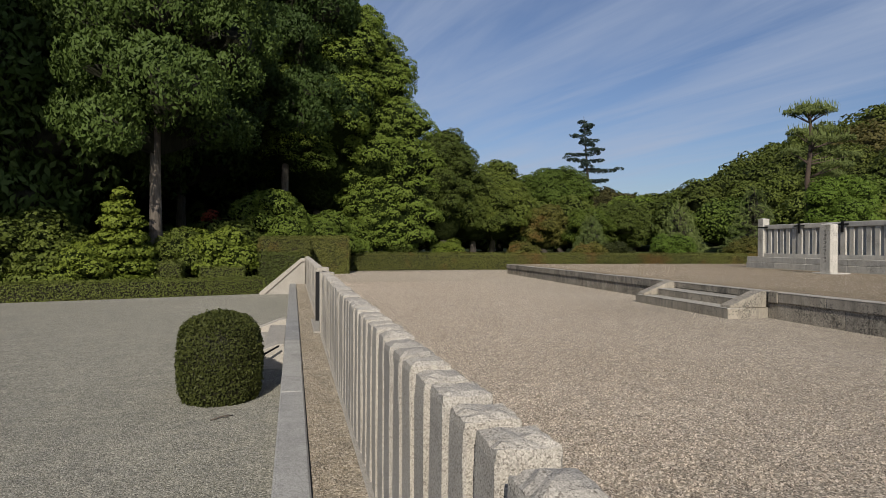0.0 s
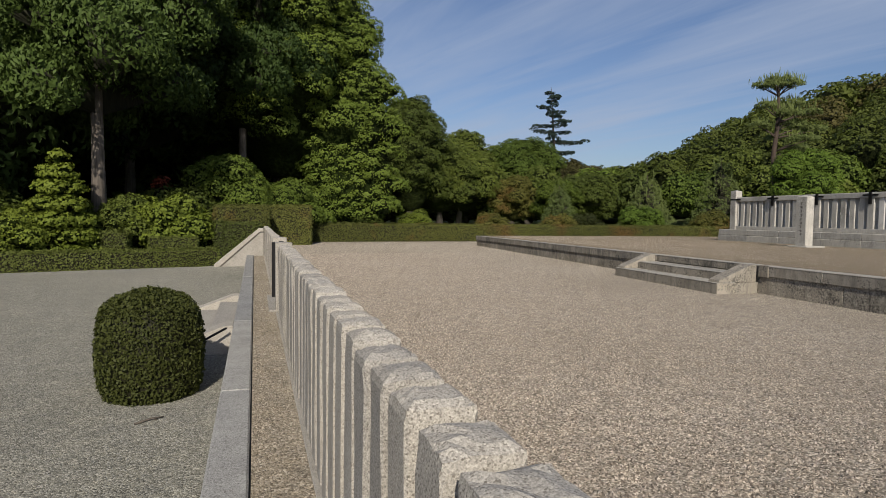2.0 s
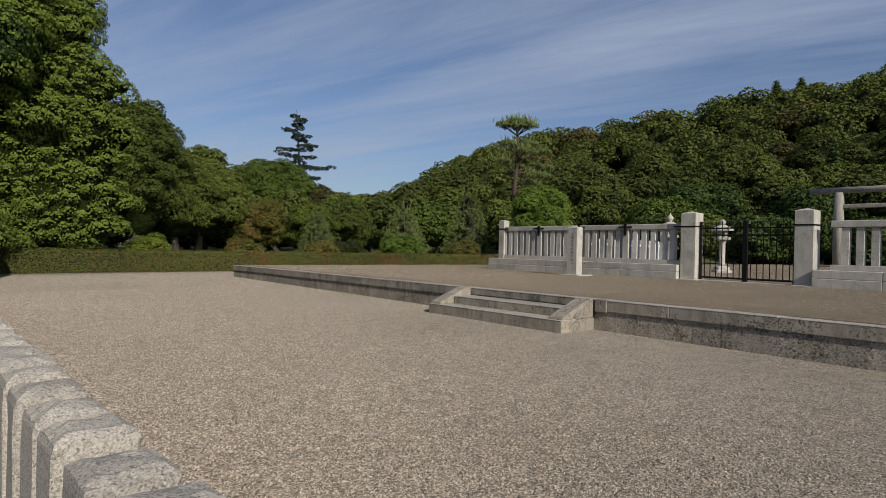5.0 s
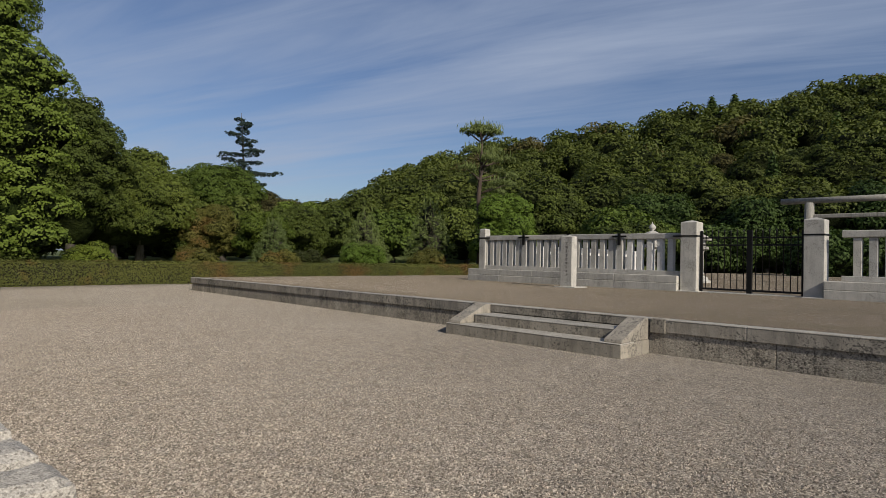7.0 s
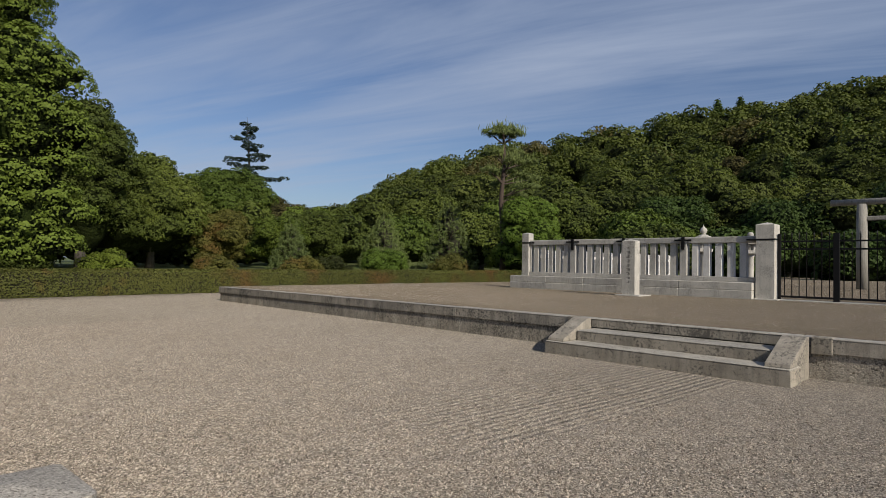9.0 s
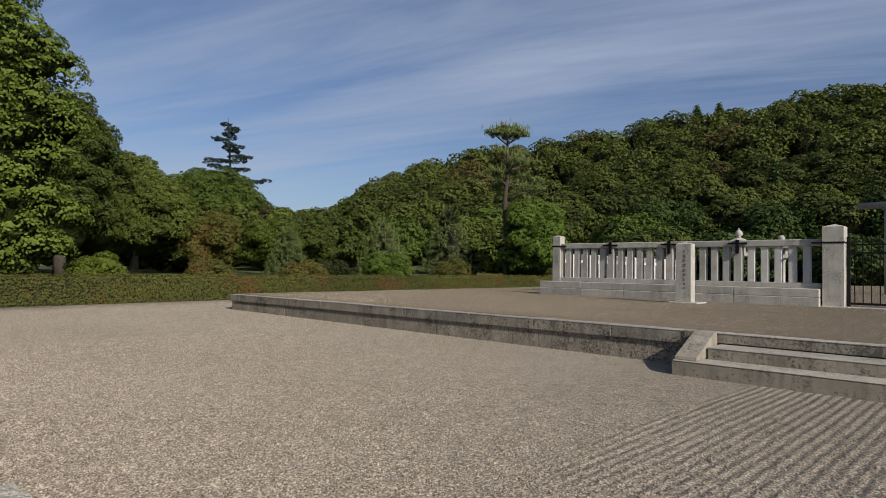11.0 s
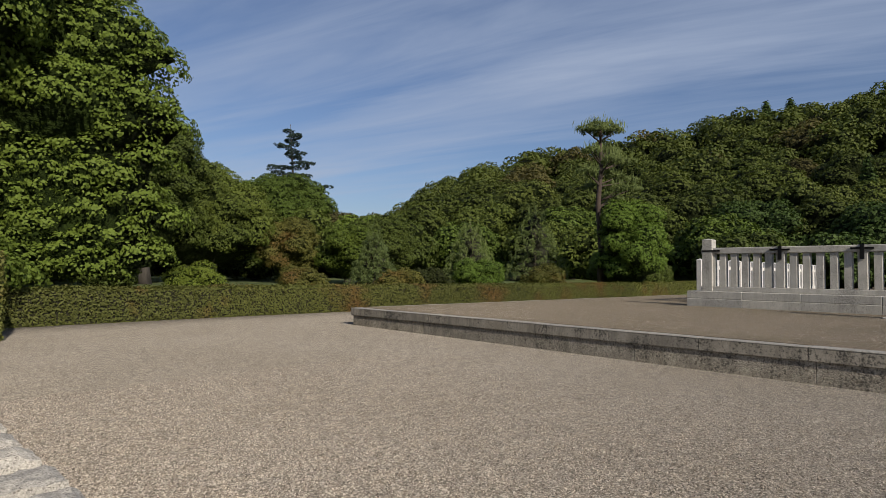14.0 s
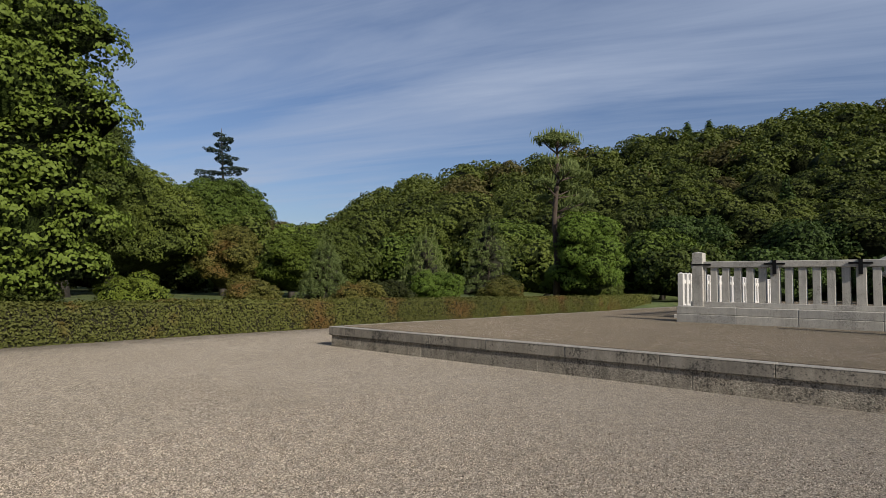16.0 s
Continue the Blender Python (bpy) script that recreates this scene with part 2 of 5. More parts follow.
GRAVEL = gravel_mat("court_gravel", [(0.0, (0.084, 0.077, 0.066)), (0.3, (0.205, 0.19, 0.165)), (0.7, (0.312, 0.291, 0.256)), (1.0, (0.56, 0.532, 0.484))], (0.88, 0.87, 0.85), True)
GRAVEL_L = gravel_mat("forecourt_gravel", [(0.0, (0.084, 0.081, 0.071)), (0.3, (0.175, 0.170, 0.151)), (0.7, (0.241, 0.235, 0.211)), (1.0, (0.406, 0.392, 0.357))], (0.85, 0.86, 0.86), tone=(0.94, 0.95, 0.93))
GRAVEL_T = gravel_mat("terrace_gravel", [(0.0, (0.069, 0.055, 0.039)), (0.45, (0.207, 0.170, 0.124)), (0.8, (0.294, 0.244, 0.179)), (1.0, (0.607, 0.552, 0.460))], (0.8, 0.8, 0.76), tone=(0.84, 0.83, 0.82))
GRAVEL_S = gravel_mat("strip_gravel", [(0.0, (0.120, 0.102, 0.080)), (0.45, (0.264, 0.232, 0.186)), (0.8, (0.344, 0.306, 0.248)), (1.0, (0.512, 0.468, 0.400))], (0.8, 0.78, 0.74), tone=(0.9, 0.91, 0.93))
GRANITE = stone_mat("pale_granite", (0.35, 0.328, 0.292), (0.44, 0.416, 0.375), 0.4, 0.0, 0.92, 0.0008, 230)
KERBSTONE = stone_mat("kerb_granite", (0.31, 0.31, 0.305), (0.42, 0.42, 0.41), 0.5, 0.2, 0.8, 0.001, 170)
WORN = stone_mat("worn_clean_stone", (0.32, 0.302, 0.265), (0.43, 0.408, 0.36), 0.35, 0.45, 0.88, 0.003)
CONCRETE = stone_mat("weathered_coping_stone", (0.25, 0.226, 0.19), (0.41, 0.375, 0.318), 0.4, 0.95, 0.9, 0.006)
STEPSTONE = stone_mat("step_stone", (0.28, 0.25, 0.2), (0.43, 0.39, 0.322), 0.3, 0.8, 0.88, 0.004)
WALLSTONE = stone_mat("rough_wall_stone", (0.31, 0.28, 0.232), (0.45, 0.41, 0.345), 0.5, 0.8, 0.95, 0.007, 45)
WHITESTONE = stone_mat("balustrade_stone", (0.4, 0.388, 0.355), (0.54, 0.522, 0.48), 0.25, 0.4, 0.8, 0.003)
PALESTONE = stone_mat("bright_stone", (0.58, 0.57, 0.545), (0.7, 0.69, 0.665), 0.2, 0.2, 0.8, 0.003)
IRON, _nt, _p = base_mat("black_iron", 0.5, 0.6)
_p.inputs["Base Color"].default_value = (0.012, 0.012, 0.013, 1)
bump(_nt, _p, noise_at(_nt, 60, 3), 0.3, 0.002)
TORII_WOOD = bark_mat("weathered_grey_wood", (0.2, 0.19, 0.165), (0.34, 0.325, 0.29))
BARK = bark_mat("grey_brown_bark", (0.06, 0.05, 0.042), (0.2, 0.172, 0.145))
BARK_RED = bark_mat("red_pine_bark", (0.035, 0.027, 0.022), (0.095, 0.066, 0.05))
BARK_DARK = bark_mat("dark_bark", (0.035, 0.03, 0.026), (0.11, 0.095, 0.08))
LEAF_BROAD = leaf_mat("broadleaf_foliage", (0.034, 0.06, 0.01), (0.13, 0.178, 0.027))
LEAF_BRIGHT = leaf_mat("fresh_green_foliage", (0.038, 0.07, 0.01), (0.125, 0.19, 0.026))
LEAF_YELLOW = leaf_mat("yellow_green_foliage", (0.046, 0.076, 0.010), (0.165, 0.204, 0.027))
LEAF_CYPRESS = leaf_mat("cypress_foliage", (0.02, 0.041, 0.009), (0.07, 0.108, 0.022))
LEAF_OAK = leaf_mat("evergreen_oak_foliage", (0.034, 0.052, 0.01), (0.125, 0.155, 0.027))
LEAF_RUST = leaf_mat("rusty_foliage", (0.07, 0.08, 0.018), (0.18, 0.16, 0.035), rust=(0.15, 0.085, 0.026))
LEAF_HEDGE = leaf_mat("hedge_foliage", (0.06, 0.07, 0.018), (0.2, 0.205, 0.05), rust=(0.17, 0.085, 0.032))
LEAF_HEDGE_D = leaf_mat("dark_hedge_foliage", (0.035, 0.048, 0.012), (0.12, 0.14, 0.032))
LEAF_BOX = leaf_mat("clipped_bush_foliage", (0.016, 0.023, 0.007), (0.07, 0.08, 0.018))
LEAF_PINE = leaf_mat("pine_needles", (0.055, 0.08, 0.024), (0.18, 0.22, 0.07))
LEAF_FIR = leaf_mat("fir_needles", (0.016, 0.03, 0.026), (0.045, 0.07, 0.055))
# near-black filler for crowns, coloured as the shade behind their leaves
CROWN_SHADE = bark_mat("painted_crown_shade", (0.012, 0.014, 0.007), (0.035, 0.036, 0.018))
SOIL, _nt, _p = base_mat("grass_and_earth", 0.95)
_r = ramp_node(_nt, [(0.35, (0.055, 0.08, 0.02)), (0.55, (0.1, 0.13, 0.035)), (0.75, (0.13, 0.11, 0.06))])
_nt.links.new(noise_at(_nt, 0.5, 7, 0.7), _r.inputs["Fac"])
_nt.links.new(_r.outputs["Color"], _p.inputs["Base Color"])
bump(_nt, _p, noise_at(_nt, 22, 5, 0.8), 1.0, 0.05)

# ---- mesh helpers ----


def mesh_of(name, verts, faces, material, smooth=False):
    me = bpy.data.meshes.new(name)
    me.from_pydata([tuple(v) for v in verts], [], faces)
    me.materials.append(material)
    if smooth:
        me.polygons.foreach_set("use_smooth", [True] * len(me.polygons))
    me.update()
    return me


def quads_mesh(name, v, material):
    """A mesh of loose four-cornered leaves: v has shape (n, 4, 3)."""
    n = len(v)
    me = bpy.data.meshes.new(name)
    me.vertices.add(4 * n)
    me.vertices.foreach_set("co", v.reshape(-1).astype(np.float32))
    me.loops.add(4 * n)
    me.loops.foreach_set("vertex_index", np.arange(4 * n, dtype=np.int32))
    me.polygons.add(n)
    me.polygons.foreach_set("loop_start", np.arange(0, 4 * n, 4, dtype=np.int32))
    me.materials.append(material)
    me.update(calc_edges=True)
    return me


def bm_box(bm, x0, x1, y0, y1, z0, z1, bevel=0.0):
    r = bmesh.ops.create_cube(bm, size=1.0, matrix=Matrix.Translation(((x0 + x1) / 2, (y0 + y1) / 2, (z0 + z1) / 2)) @ Matrix.Diagonal((x1 - x0, y1 - y0, z1 - z0, 1)))
    if bevel:
        es = list({e for v in r["verts"] for e in v.link_edges})
        bmesh.ops.bevel(bm, geom=es, offset=bevel, segments=1, affect="EDGES", profile=0.6)


def bm_mesh(name, bm, material, smooth=False):
    me = bpy.data.meshes.new(name)
    bm.to_mesh(me)
    bm.free()
    me.materials.append(material)
    if smooth:
        me.polygons.foreach_set("use_smooth", [True] * len(me.polygons))
    return me


def box_mesh(name, x0, x1, y0, y1, z0, z1, material, bevel=0.008):
    bm = bmesh.new()
    bm_box(bm, x0, x1, y0, y1, z0, z1, bevel)
    return bm_mesh(name, bm, material)


def part(name, me, parent, label="", m=None):
    ob = new(name, me)
    ob.parent = parent
    if m is not None:
        ob.matrix_basis = m
    if label:
        ob["label"] = label
    return ob


def prism(name, profile, axis0, axis1, material, along="y", bevel=0.006):
    """A solid with the profile [(a, z)...] pushed along y or x from axis0 to axis1."""
    bm = bmesh.new()
    rings = []
    for t in (axis0, axis1):
        rings.append([bm.verts.new((a, t, z) if along == "y" else (t, a, z)) for a, z in profile])
    n = len(profile)
    bm.faces.new(rings[0])
    bm.faces.new(list(reversed(rings[1])))
    for i in range(n):
        bm.faces.new((rings[0][i], rings[0][(i + 1) % n], rings[1][(i + 1) % n], rings[1][i]))
    bmesh.ops.recalc_face_normals(bm, faces=bm.faces)
    if bevel:
        bmesh.ops.bevel(bm, geom=list(bm.edges), offset=bevel, segments=1, affect="EDGES")
    return bm_mesh(name, bm, material)


def lathe(name, profile, seg, material, smooth=True):
    """A turned solid from (radius, z) pairs."""
    verts, faces = [], []
    for r, z in profile:
        for k in range(seg):
            a = 2 * math.pi * k / seg
            verts.append((r * math.cos(a), r * math.sin(a), z))
    for i in range(len(profile) - 1):
        for k in range(seg):
            a, b = i * seg + k, i * seg + (k + 1) % seg
            faces.append((a, b, b + seg, a + seg))
    faces.append(tuple(range(seg - 1, -1, -1)))
    faces.append(tuple(range((len(profile) - 1) * seg, len(profile) * seg)))
    return mesh_of(name, verts, faces, material, smooth)


def tubes_mesh(name, lines, material, seg=7):
    """Tapered tubes: each line is a list of (point, radius)."""
    verts, faces = [], []
    for line in lines:
        start = len(verts)
        for i, (p, r) in enumerate(line):
            a = Vector(line[max(i - 1, 0)][0])
            b = Vector(line[min(i + 1, len(line) - 1)][0])
            d = (b - a).normalized()
            side = d.cross(Vector((0.3, 0.9, 0.2))).normalized()
            up = d.cross(side)
            for k in range(seg):
                t = 2 * math.pi * k / seg
                verts.append(Vector(p) + side * (r * math.cos(t)) + up * (r * math.sin(t)))
        for i in range(len(line) - 1):
            for k in range(seg):
                a, b = start + i * seg + k, start + i * seg + (k + 1) % seg
                faces.append((a, b, b + seg, a + seg))
        faces.append(tuple(range(start + seg - 1, start - 1, -1)))
        e = start + (len(line) - 1) * seg
        faces.append(tuple(range(e, e + seg)))
    return mesh_of(name, verts, faces, material, True)


# ---- foliage ----


def unit(a):
    return a / np.maximum(np.linalg.norm(a, axis=-1, keepdims=True), 1e-9)


def leaves(rng, pos, nrm, size, aspect=0.5, spread=0.7, along=None, along_k=0.0):
    """Bent four-cornered leaves at pos, facing roughly nrm."""
    n = len(pos)
    nrm = unit(nrm + rng.normal(0, spread, (n, 3)))
    t = unit(np.cross(nrm, rng.normal(0, 1, (n, 3))))
    if along is not None:
        t = unit(t * (1 - along_k) + np.asarray(along) * along_k)
    b = unit(np.cross(nrm, t))
    s = (size * rng.uniform(0.65, 1.35, n))[:, None]
    v = np.empty((n, 4, 3))
    v[:, 0] = pos - t * s * 0.5
    v[:, 1] = pos + b * s * 0.5 * aspect + nrm * s * 0.08
    v[:, 2] = pos + t * s * 0.5 - nrm * s * 0.1
    v[:, 3] = pos - b * s * 0.5 * aspect + nrm * s * 0.08
    return v


def lobes_leaves(rng, lobes, clumps, per, size, clump_r, aspect=0.66, spread=0.36, low=-0.45, along=None, along_k=0.0, shell=(0.86, 1.06)):
    """Leaves in sprays over the outside of a set of ellipsoids (cx, cy, cz, rx, ry, rz)."""
    L = np.array(lobes, float)
    area = (L[:, 3] * L[:, 4] + L[:, 3] * L[:, 5] + L[:, 4] * L[:, 5])
    pick = rng.choice(len(L), clumps * 7, p=area / area.sum())
    d = unit(rng.normal(0, 1, (clumps * 7, 3)))
    keep = d[:, 2] > low - rng.uniform(0, 0.4, len(d))
    c = L[pick, :3] + d * L[pick, 3:] * rng.uniform(*shell, (len(d), 1))
    for i in range(0, len(L)):
        q = (c - L[i, :3]) / L[i, 3:]
        keep &= ~((np.einsum("ij,ij->i", q, q) < 0.62) & (pick != i))
    c, n = c[keep][:clumps], unit(d[keep][:clumps] / L[pick[keep][:clumps], 3:])
    d2 = unit(rng.normal(0, 1, (len(c), per, 3)) + 0.75 * (n + np.array((0, 0, 0.8)))[:, None, :])
    grow = rng.uniform(0.6, 1.3, (len(c), 1, 1))
    pos = (c[:, None, :] + d2 * clump_r * grow * rng.uniform(0.65, 1.08, (len(c), per, 1)) * np.array((1, 1, 0.75))).reshape(-1, 3)
    nn = unit(d2 + 0.3 * n[:, None, :]).reshape(-1, 3)
    return leaves(rng, pos, nn, size, aspect, spread, along, along_k)


def core_mesh(rng, lobes, k=0.74, material=None, rows=22, cols=22):
    """The dark inside of a crown, its shade painted: one rough closed shell inside its lobes, turned about the crown's
    axis.
    """
    L = np.array(lobes, float)
    c, r = L[:, :3], L[:, 3:] * k
    ax, ay = c[:, 0].mean(), c[:, 1].mean()
    zs = np.linspace((c[:, 2] - r[:, 2]).min(), (c[:, 2] + r[:, 2]).max(), rows)
    verts = []
    for z in zs:
        q = 1 - ((z - c[:, 2]) / r[:, 2]) ** 2
        for j in range(cols):
            d = (math.cos(2 * math.pi * j / cols), math.sin(2 * math.pi * j / cols))
            far = (c[:, 0] - ax) * d[0] + (c[:, 1] - ay) * d[1]
            off = (c[:, 0] - ax) * d[1] - (c[:, 1] - ay) * d[0]
            w = q * r[:, 0] ** 2 - off ** 2
            out = np.where(w > 0, far + np.sqrt(np.maximum(w, 0)), 0.0)
            m = max(0.06, float(out.max())) * rng.uniform(0.93, 1.03)
            verts.append((ax + d[0] * m, ay + d[1] * m, z + rng.uniform(-0.02, 0.02)))
    faces = [(a * cols + j, a * cols + (j + 1) % cols, (a + 1) * cols + (j + 1) % cols, (a + 1) * cols + j) for a in range(rows - 1) for j in range(cols)]
    faces += [tuple(range(cols))[::-1], tuple((rows - 1) * cols + j for j in range(cols))]
    return mesh_of("crown_core", verts, faces, material or CROWN_SHADE, True)


def lumps_mesh(rng, lobes, k=0.64, material=None):
    """Many rough closed lumps, dark for the shade inside crowns."""
    verts, faces = [], []
    rows, cols = 6, 9
    for l in lobes:
        base = len(verts)
        for i in range(rows + 1):
            t = math.pi * i / rows
            for j in range(cols):
                p = 2 * math.pi * j / cols
                q = k * rng.uniform(0.85, 1.08)
                verts.append((l[0] + l[3] * q * math.sin(t) * math.cos(p), l[1] + l[4] * q * math.sin(t) * math.sin(p), l[2] + l[5] * q * math.cos(t)))
        for i in range(rows):
            for j in range(cols):
                c, d = base + i * cols + j, base + i * cols + (j + 1) % cols
                faces.append((c, d, d + cols, c + cols))
    return mesh_of("crown_core", verts, faces, material or CROWN_SHADE, True)


def round_lobes(rng, r, h, z0, n, size=(0.3, 0.48), squash=0.8):
    """Lobes over a rounded crown of radius r from z0 to z0 + h."""
    out = [(0, 0, z0 + h * 0.5, r * 0.66, r * 0.66, h * 0.42)]
    for i in range(n):
        z = 1 - 1.65 * (i + 0.5) / n
        a = i * 2.39996 + rng.uniform(-0.3, 0.3)
        q = math.sqrt(max(0, 1 - z * z))
        s = rng.uniform(*size) * r
        k = rng.uniform(0.66, 0.86)
        out.append((math.cos(a) * q * r * k, math.sin(a) * q * r * k, z0 + h * 0.5 + z * h * 0.5 * k * 0.95, s, s, s * squash))
    return out


def limb_lines(rng, lobes, height, r0, lean=(0, 0), limbs=7, wob=0.15, attach=(0.45, 0.75)):
    pts = []
    for i in range(7):
        k = i / 6
        pts.append(((lean[0] * k + rng.normal(0, wob) * (0 < i), lean[1] * k + rng.normal(0, wob) * (0 < i), height * k), r0 * (1.25 - 0.25 * min(1, i)) * (1 - 0.8 * k)))
    lines = [pts]
    order = rng.permutation(len(lobes))[:limbs]
    for j in order:
        c = np.array(lobes[j][:3])
        k = np.clip((c[2] / height) * rng.uniform(*attach), 0.15, 0.9)
        a = np.array((lean[0] * k, lean[1] * k, height * k))
        mid = (a + c) / 2 + np.array((0, 0, -0.05 * height))
        lines.append([(tuple(a), r0 * 0.4 * (1 - k * 0.5)), (tuple(mid), r0 * 0.25), (tuple(c), r0 * 0.1)])
    return lines


def tree(label, trunk_lines, leaf_v, leaf_material, bark, category="tree", group="", lobes=(), k=0.74):
    t = tagged(new("tree"), label, category, group)
    part("trunk", tubes_mesh("trunk", trunk_lines, bark), t)
    part("crown", quads_mesh("crown", leaf_v, leaf_material), t)
    if lobes:
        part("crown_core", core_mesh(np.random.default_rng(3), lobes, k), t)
    return t


def tufts(rng, lobes, r, low=-0.5, squash=0.72):
    """Small rounded tufts set evenly over the open outside of the large lobes of a crown: centres, outward directions, radii."""
    L = np.array(lobes, float)
    C, N = [], []
    for k, l in enumerate(L):
        R = (l[3] * l[4] * l[5]) ** (1 / 3)
        n = max(6, int(4 * math.pi * R * R / (1.75 * r * r)))
        i = np.arange(n) + 0.5
        z = 1 - 2 * i / n
        a = i * 2.399963 + rng.uniform(0, 6.28)
        q = np.sqrt(1 - z * z)
        d = unit(np.stack([q * np.cos(a), q * np.sin(a), z], 1) + rng.normal(0, 0.22 * r / R, (n, 3)))
        c = l[:3] + d * l[3:] * rng.uniform(0.86, 1.03, (n, 1))
        keep = d[:, 2] > low
        for m, o in enumerate(L):
            if m != k:
                g = (c - o[:3]) / o[3:]
                keep &= np.einsum("ij,ij->i", g, g) > 0.72
        C.append(c[keep])
        N.append(unit(d / l[3:])[keep])
    C, N = np.concatenate(C), np.concatenate(N)
    s = r * rng.uniform(0.7, 1.3, len(C))
    return C, N, np.stack([s, s, s * squash], 1)


def tuft_leaves(rng, C, N, S, size, cover=1.0, aspect=0.66, spread=0.34, up=0.55, along=None, along_k=0.0, follow=0.95):
    """Leaves lying over the outer and upper side of each tuft."""
    n = np.maximum(3, (cover * 7.5 * S[:, 0] * (S[:, 0] + S[:, 2]) * 0.5 / (0.5 * aspect * size * size) * 0.62).astype(int))
    k = np.repeat(np.arange(len(C)), n)
    d = unit(rng.normal(0, 1, (len(k), 3)) + 0.85 * N[k] + np.array((0, 0, up)))
    pos = C[k] + d * S[k] * rng.uniform(0.72, 1.1, (len(k), 1))
    return leaves(rng, pos, unit(d + follow * N[k] + np.array((0, 0, 0.15))), size, aspect, spread, along, along_k)


def broad_tree(seed, label, r, h, z0, n_lobes, size, material, bark=None, trunk_r=0.3, lobe=(0.3, 0.48), tuft=0.6, group="", boughs=(), core=0.9, low=-0.5, cover=0.5, squash=0.72):
    rng = np.random.default_rng(seed)
    lobes = round_lobes(rng, r, h, z0, n_lobes, lobe) + list(boughs)
    v = tuft_leaves(rng, *tufts(rng, lobes, tuft, low, squash), size, cover)
    t = tree(label, limb_lines(rng, lobes[:n_lobes], z0 + h * 0.75, trunk_r), v, material, bark or BARK_DARK, group=group)
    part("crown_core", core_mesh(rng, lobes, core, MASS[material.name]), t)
    return t


# ---- ground ----


def smooth(a, b, x):
    t = np.clip((x - a) / (b - a), 0, 1)
    return t * t * (3 - 2 * t)


AZ_K = (-180, 20, 30, 33, 37, 41.6, 44.8, 51, 58, 63.6, 68.4, 73, 77, 84, 100, 125, 180)
EL_K = (0, 0, 0, 0.9, 2.3, 3.8, 6.1, 8.5, 9.4, 10.2, 11.0, 11.5, 11.9, 12.7, 13.6, 8, 0)


def land(x, y):
    """Height of the natural ground."""
    x, y = np.asarray(x, float), np.asarray(y, float)
    d = np.hypot(x, y - 8)
    az = np.degrees(np.arctan2(x, y - 8))
    crest = 170 * np.tan(np.radians(np.interp(az, AZ_K, EL_K)))
    hill = crest * np.interp(d, (72, 100, 135, 172, 230, 400), (0, 0.2, 0.58, 1.0, 1.02, 0.9))
    back = 0.75 * smooth(30.7, 32.5, y + 0.042 * x) * smooth(1.5, 4.0, x) + 0.4 * smooth(34, 55, y)
    return -0.42 + back + hill


def build_ground():
    def steps(lo, hi, fine):
        core = list(np.arange(lo, hi + 0.1, fine))
        out, s = [], fine
        a, b = lo, hi
        left, right = [], []
        while b < 3000:
            s *= 1.35
            a, b = a - s, b + s
            left.insert(0, a)
            right.append(b)
        return np.array(left + core + right)
    xs, ys = steps(-60, 210, 3.0), steps(-30, 210, 1.5)
    X, Y = np.meshgrid(xs, ys)
    Z = land(X, Y)
    verts = np.stack([X, Y, Z], -1).reshape(-1, 3)
    nx = len(xs)
    faces = [(j * nx + i, j * nx + i + 1, (j + 1) * nx + i + 1, (j + 1) * nx + i) for j in range(len(ys) - 1) for i in range(nx - 1)]
    ob = new("ground", mesh_of("ground", verts, faces, SOIL, True))
    tagged(ob, "grassy earth ground rising to a wooded hill", "ground", kind="structure")


build_ground()


def slab(name, x0, x1, y0, y1, z, material, label, depth=0.3):
    ob = new(name, box_mesh(name, x0, x1, y0, y1, z - depth, z, material, 0))
    return tagged(ob, label, "ground", kind="structure")


def build_court():
    """The court falls a few centimetres towards the near end of the terrace."""
    xs = [0.16, 2, 4, 6, 8, 9.2, 20, 64]
    ys = [-40, -6, 0, 4, 8, 12, 16, 20, 24, 28, 31.6]
    verts = [(x, y, min(x / 9, 1) * (-0.038 + 0.0045 * (min(max(y, 2), 28) - 8))) for y in ys for x in xs]
    n = len(xs)
    faces = [(j * n + i, j * n + i + 1, (j + 1) * n + i + 1, (j + 1) * n + i) for j in range(len(ys) - 1) for i in range(n - 1)]
    ob = new("pavement_court", mesh_of("pavement_court", verts, faces, GRAVEL, True))
    sol = ob.modifiers.new("thickness", "SOLIDIFY")
    sol.thickness, sol.offset = 0.3, -1
    tagged(ob, "pale beige gravel court, loosely raked", "ground", kind="structure")


build_court()
PEBBLE = gravel_mat("loose_pebbles", [(0.0, (0.098, 0.087, 0.076)), (0.35, (0.240, 0.217, 0.192)), (0.65, (0.360, 0.329, 0.292)), (1.0, (0.615, 0.578, 0.529))], (0.9, 0.89, 0.87))


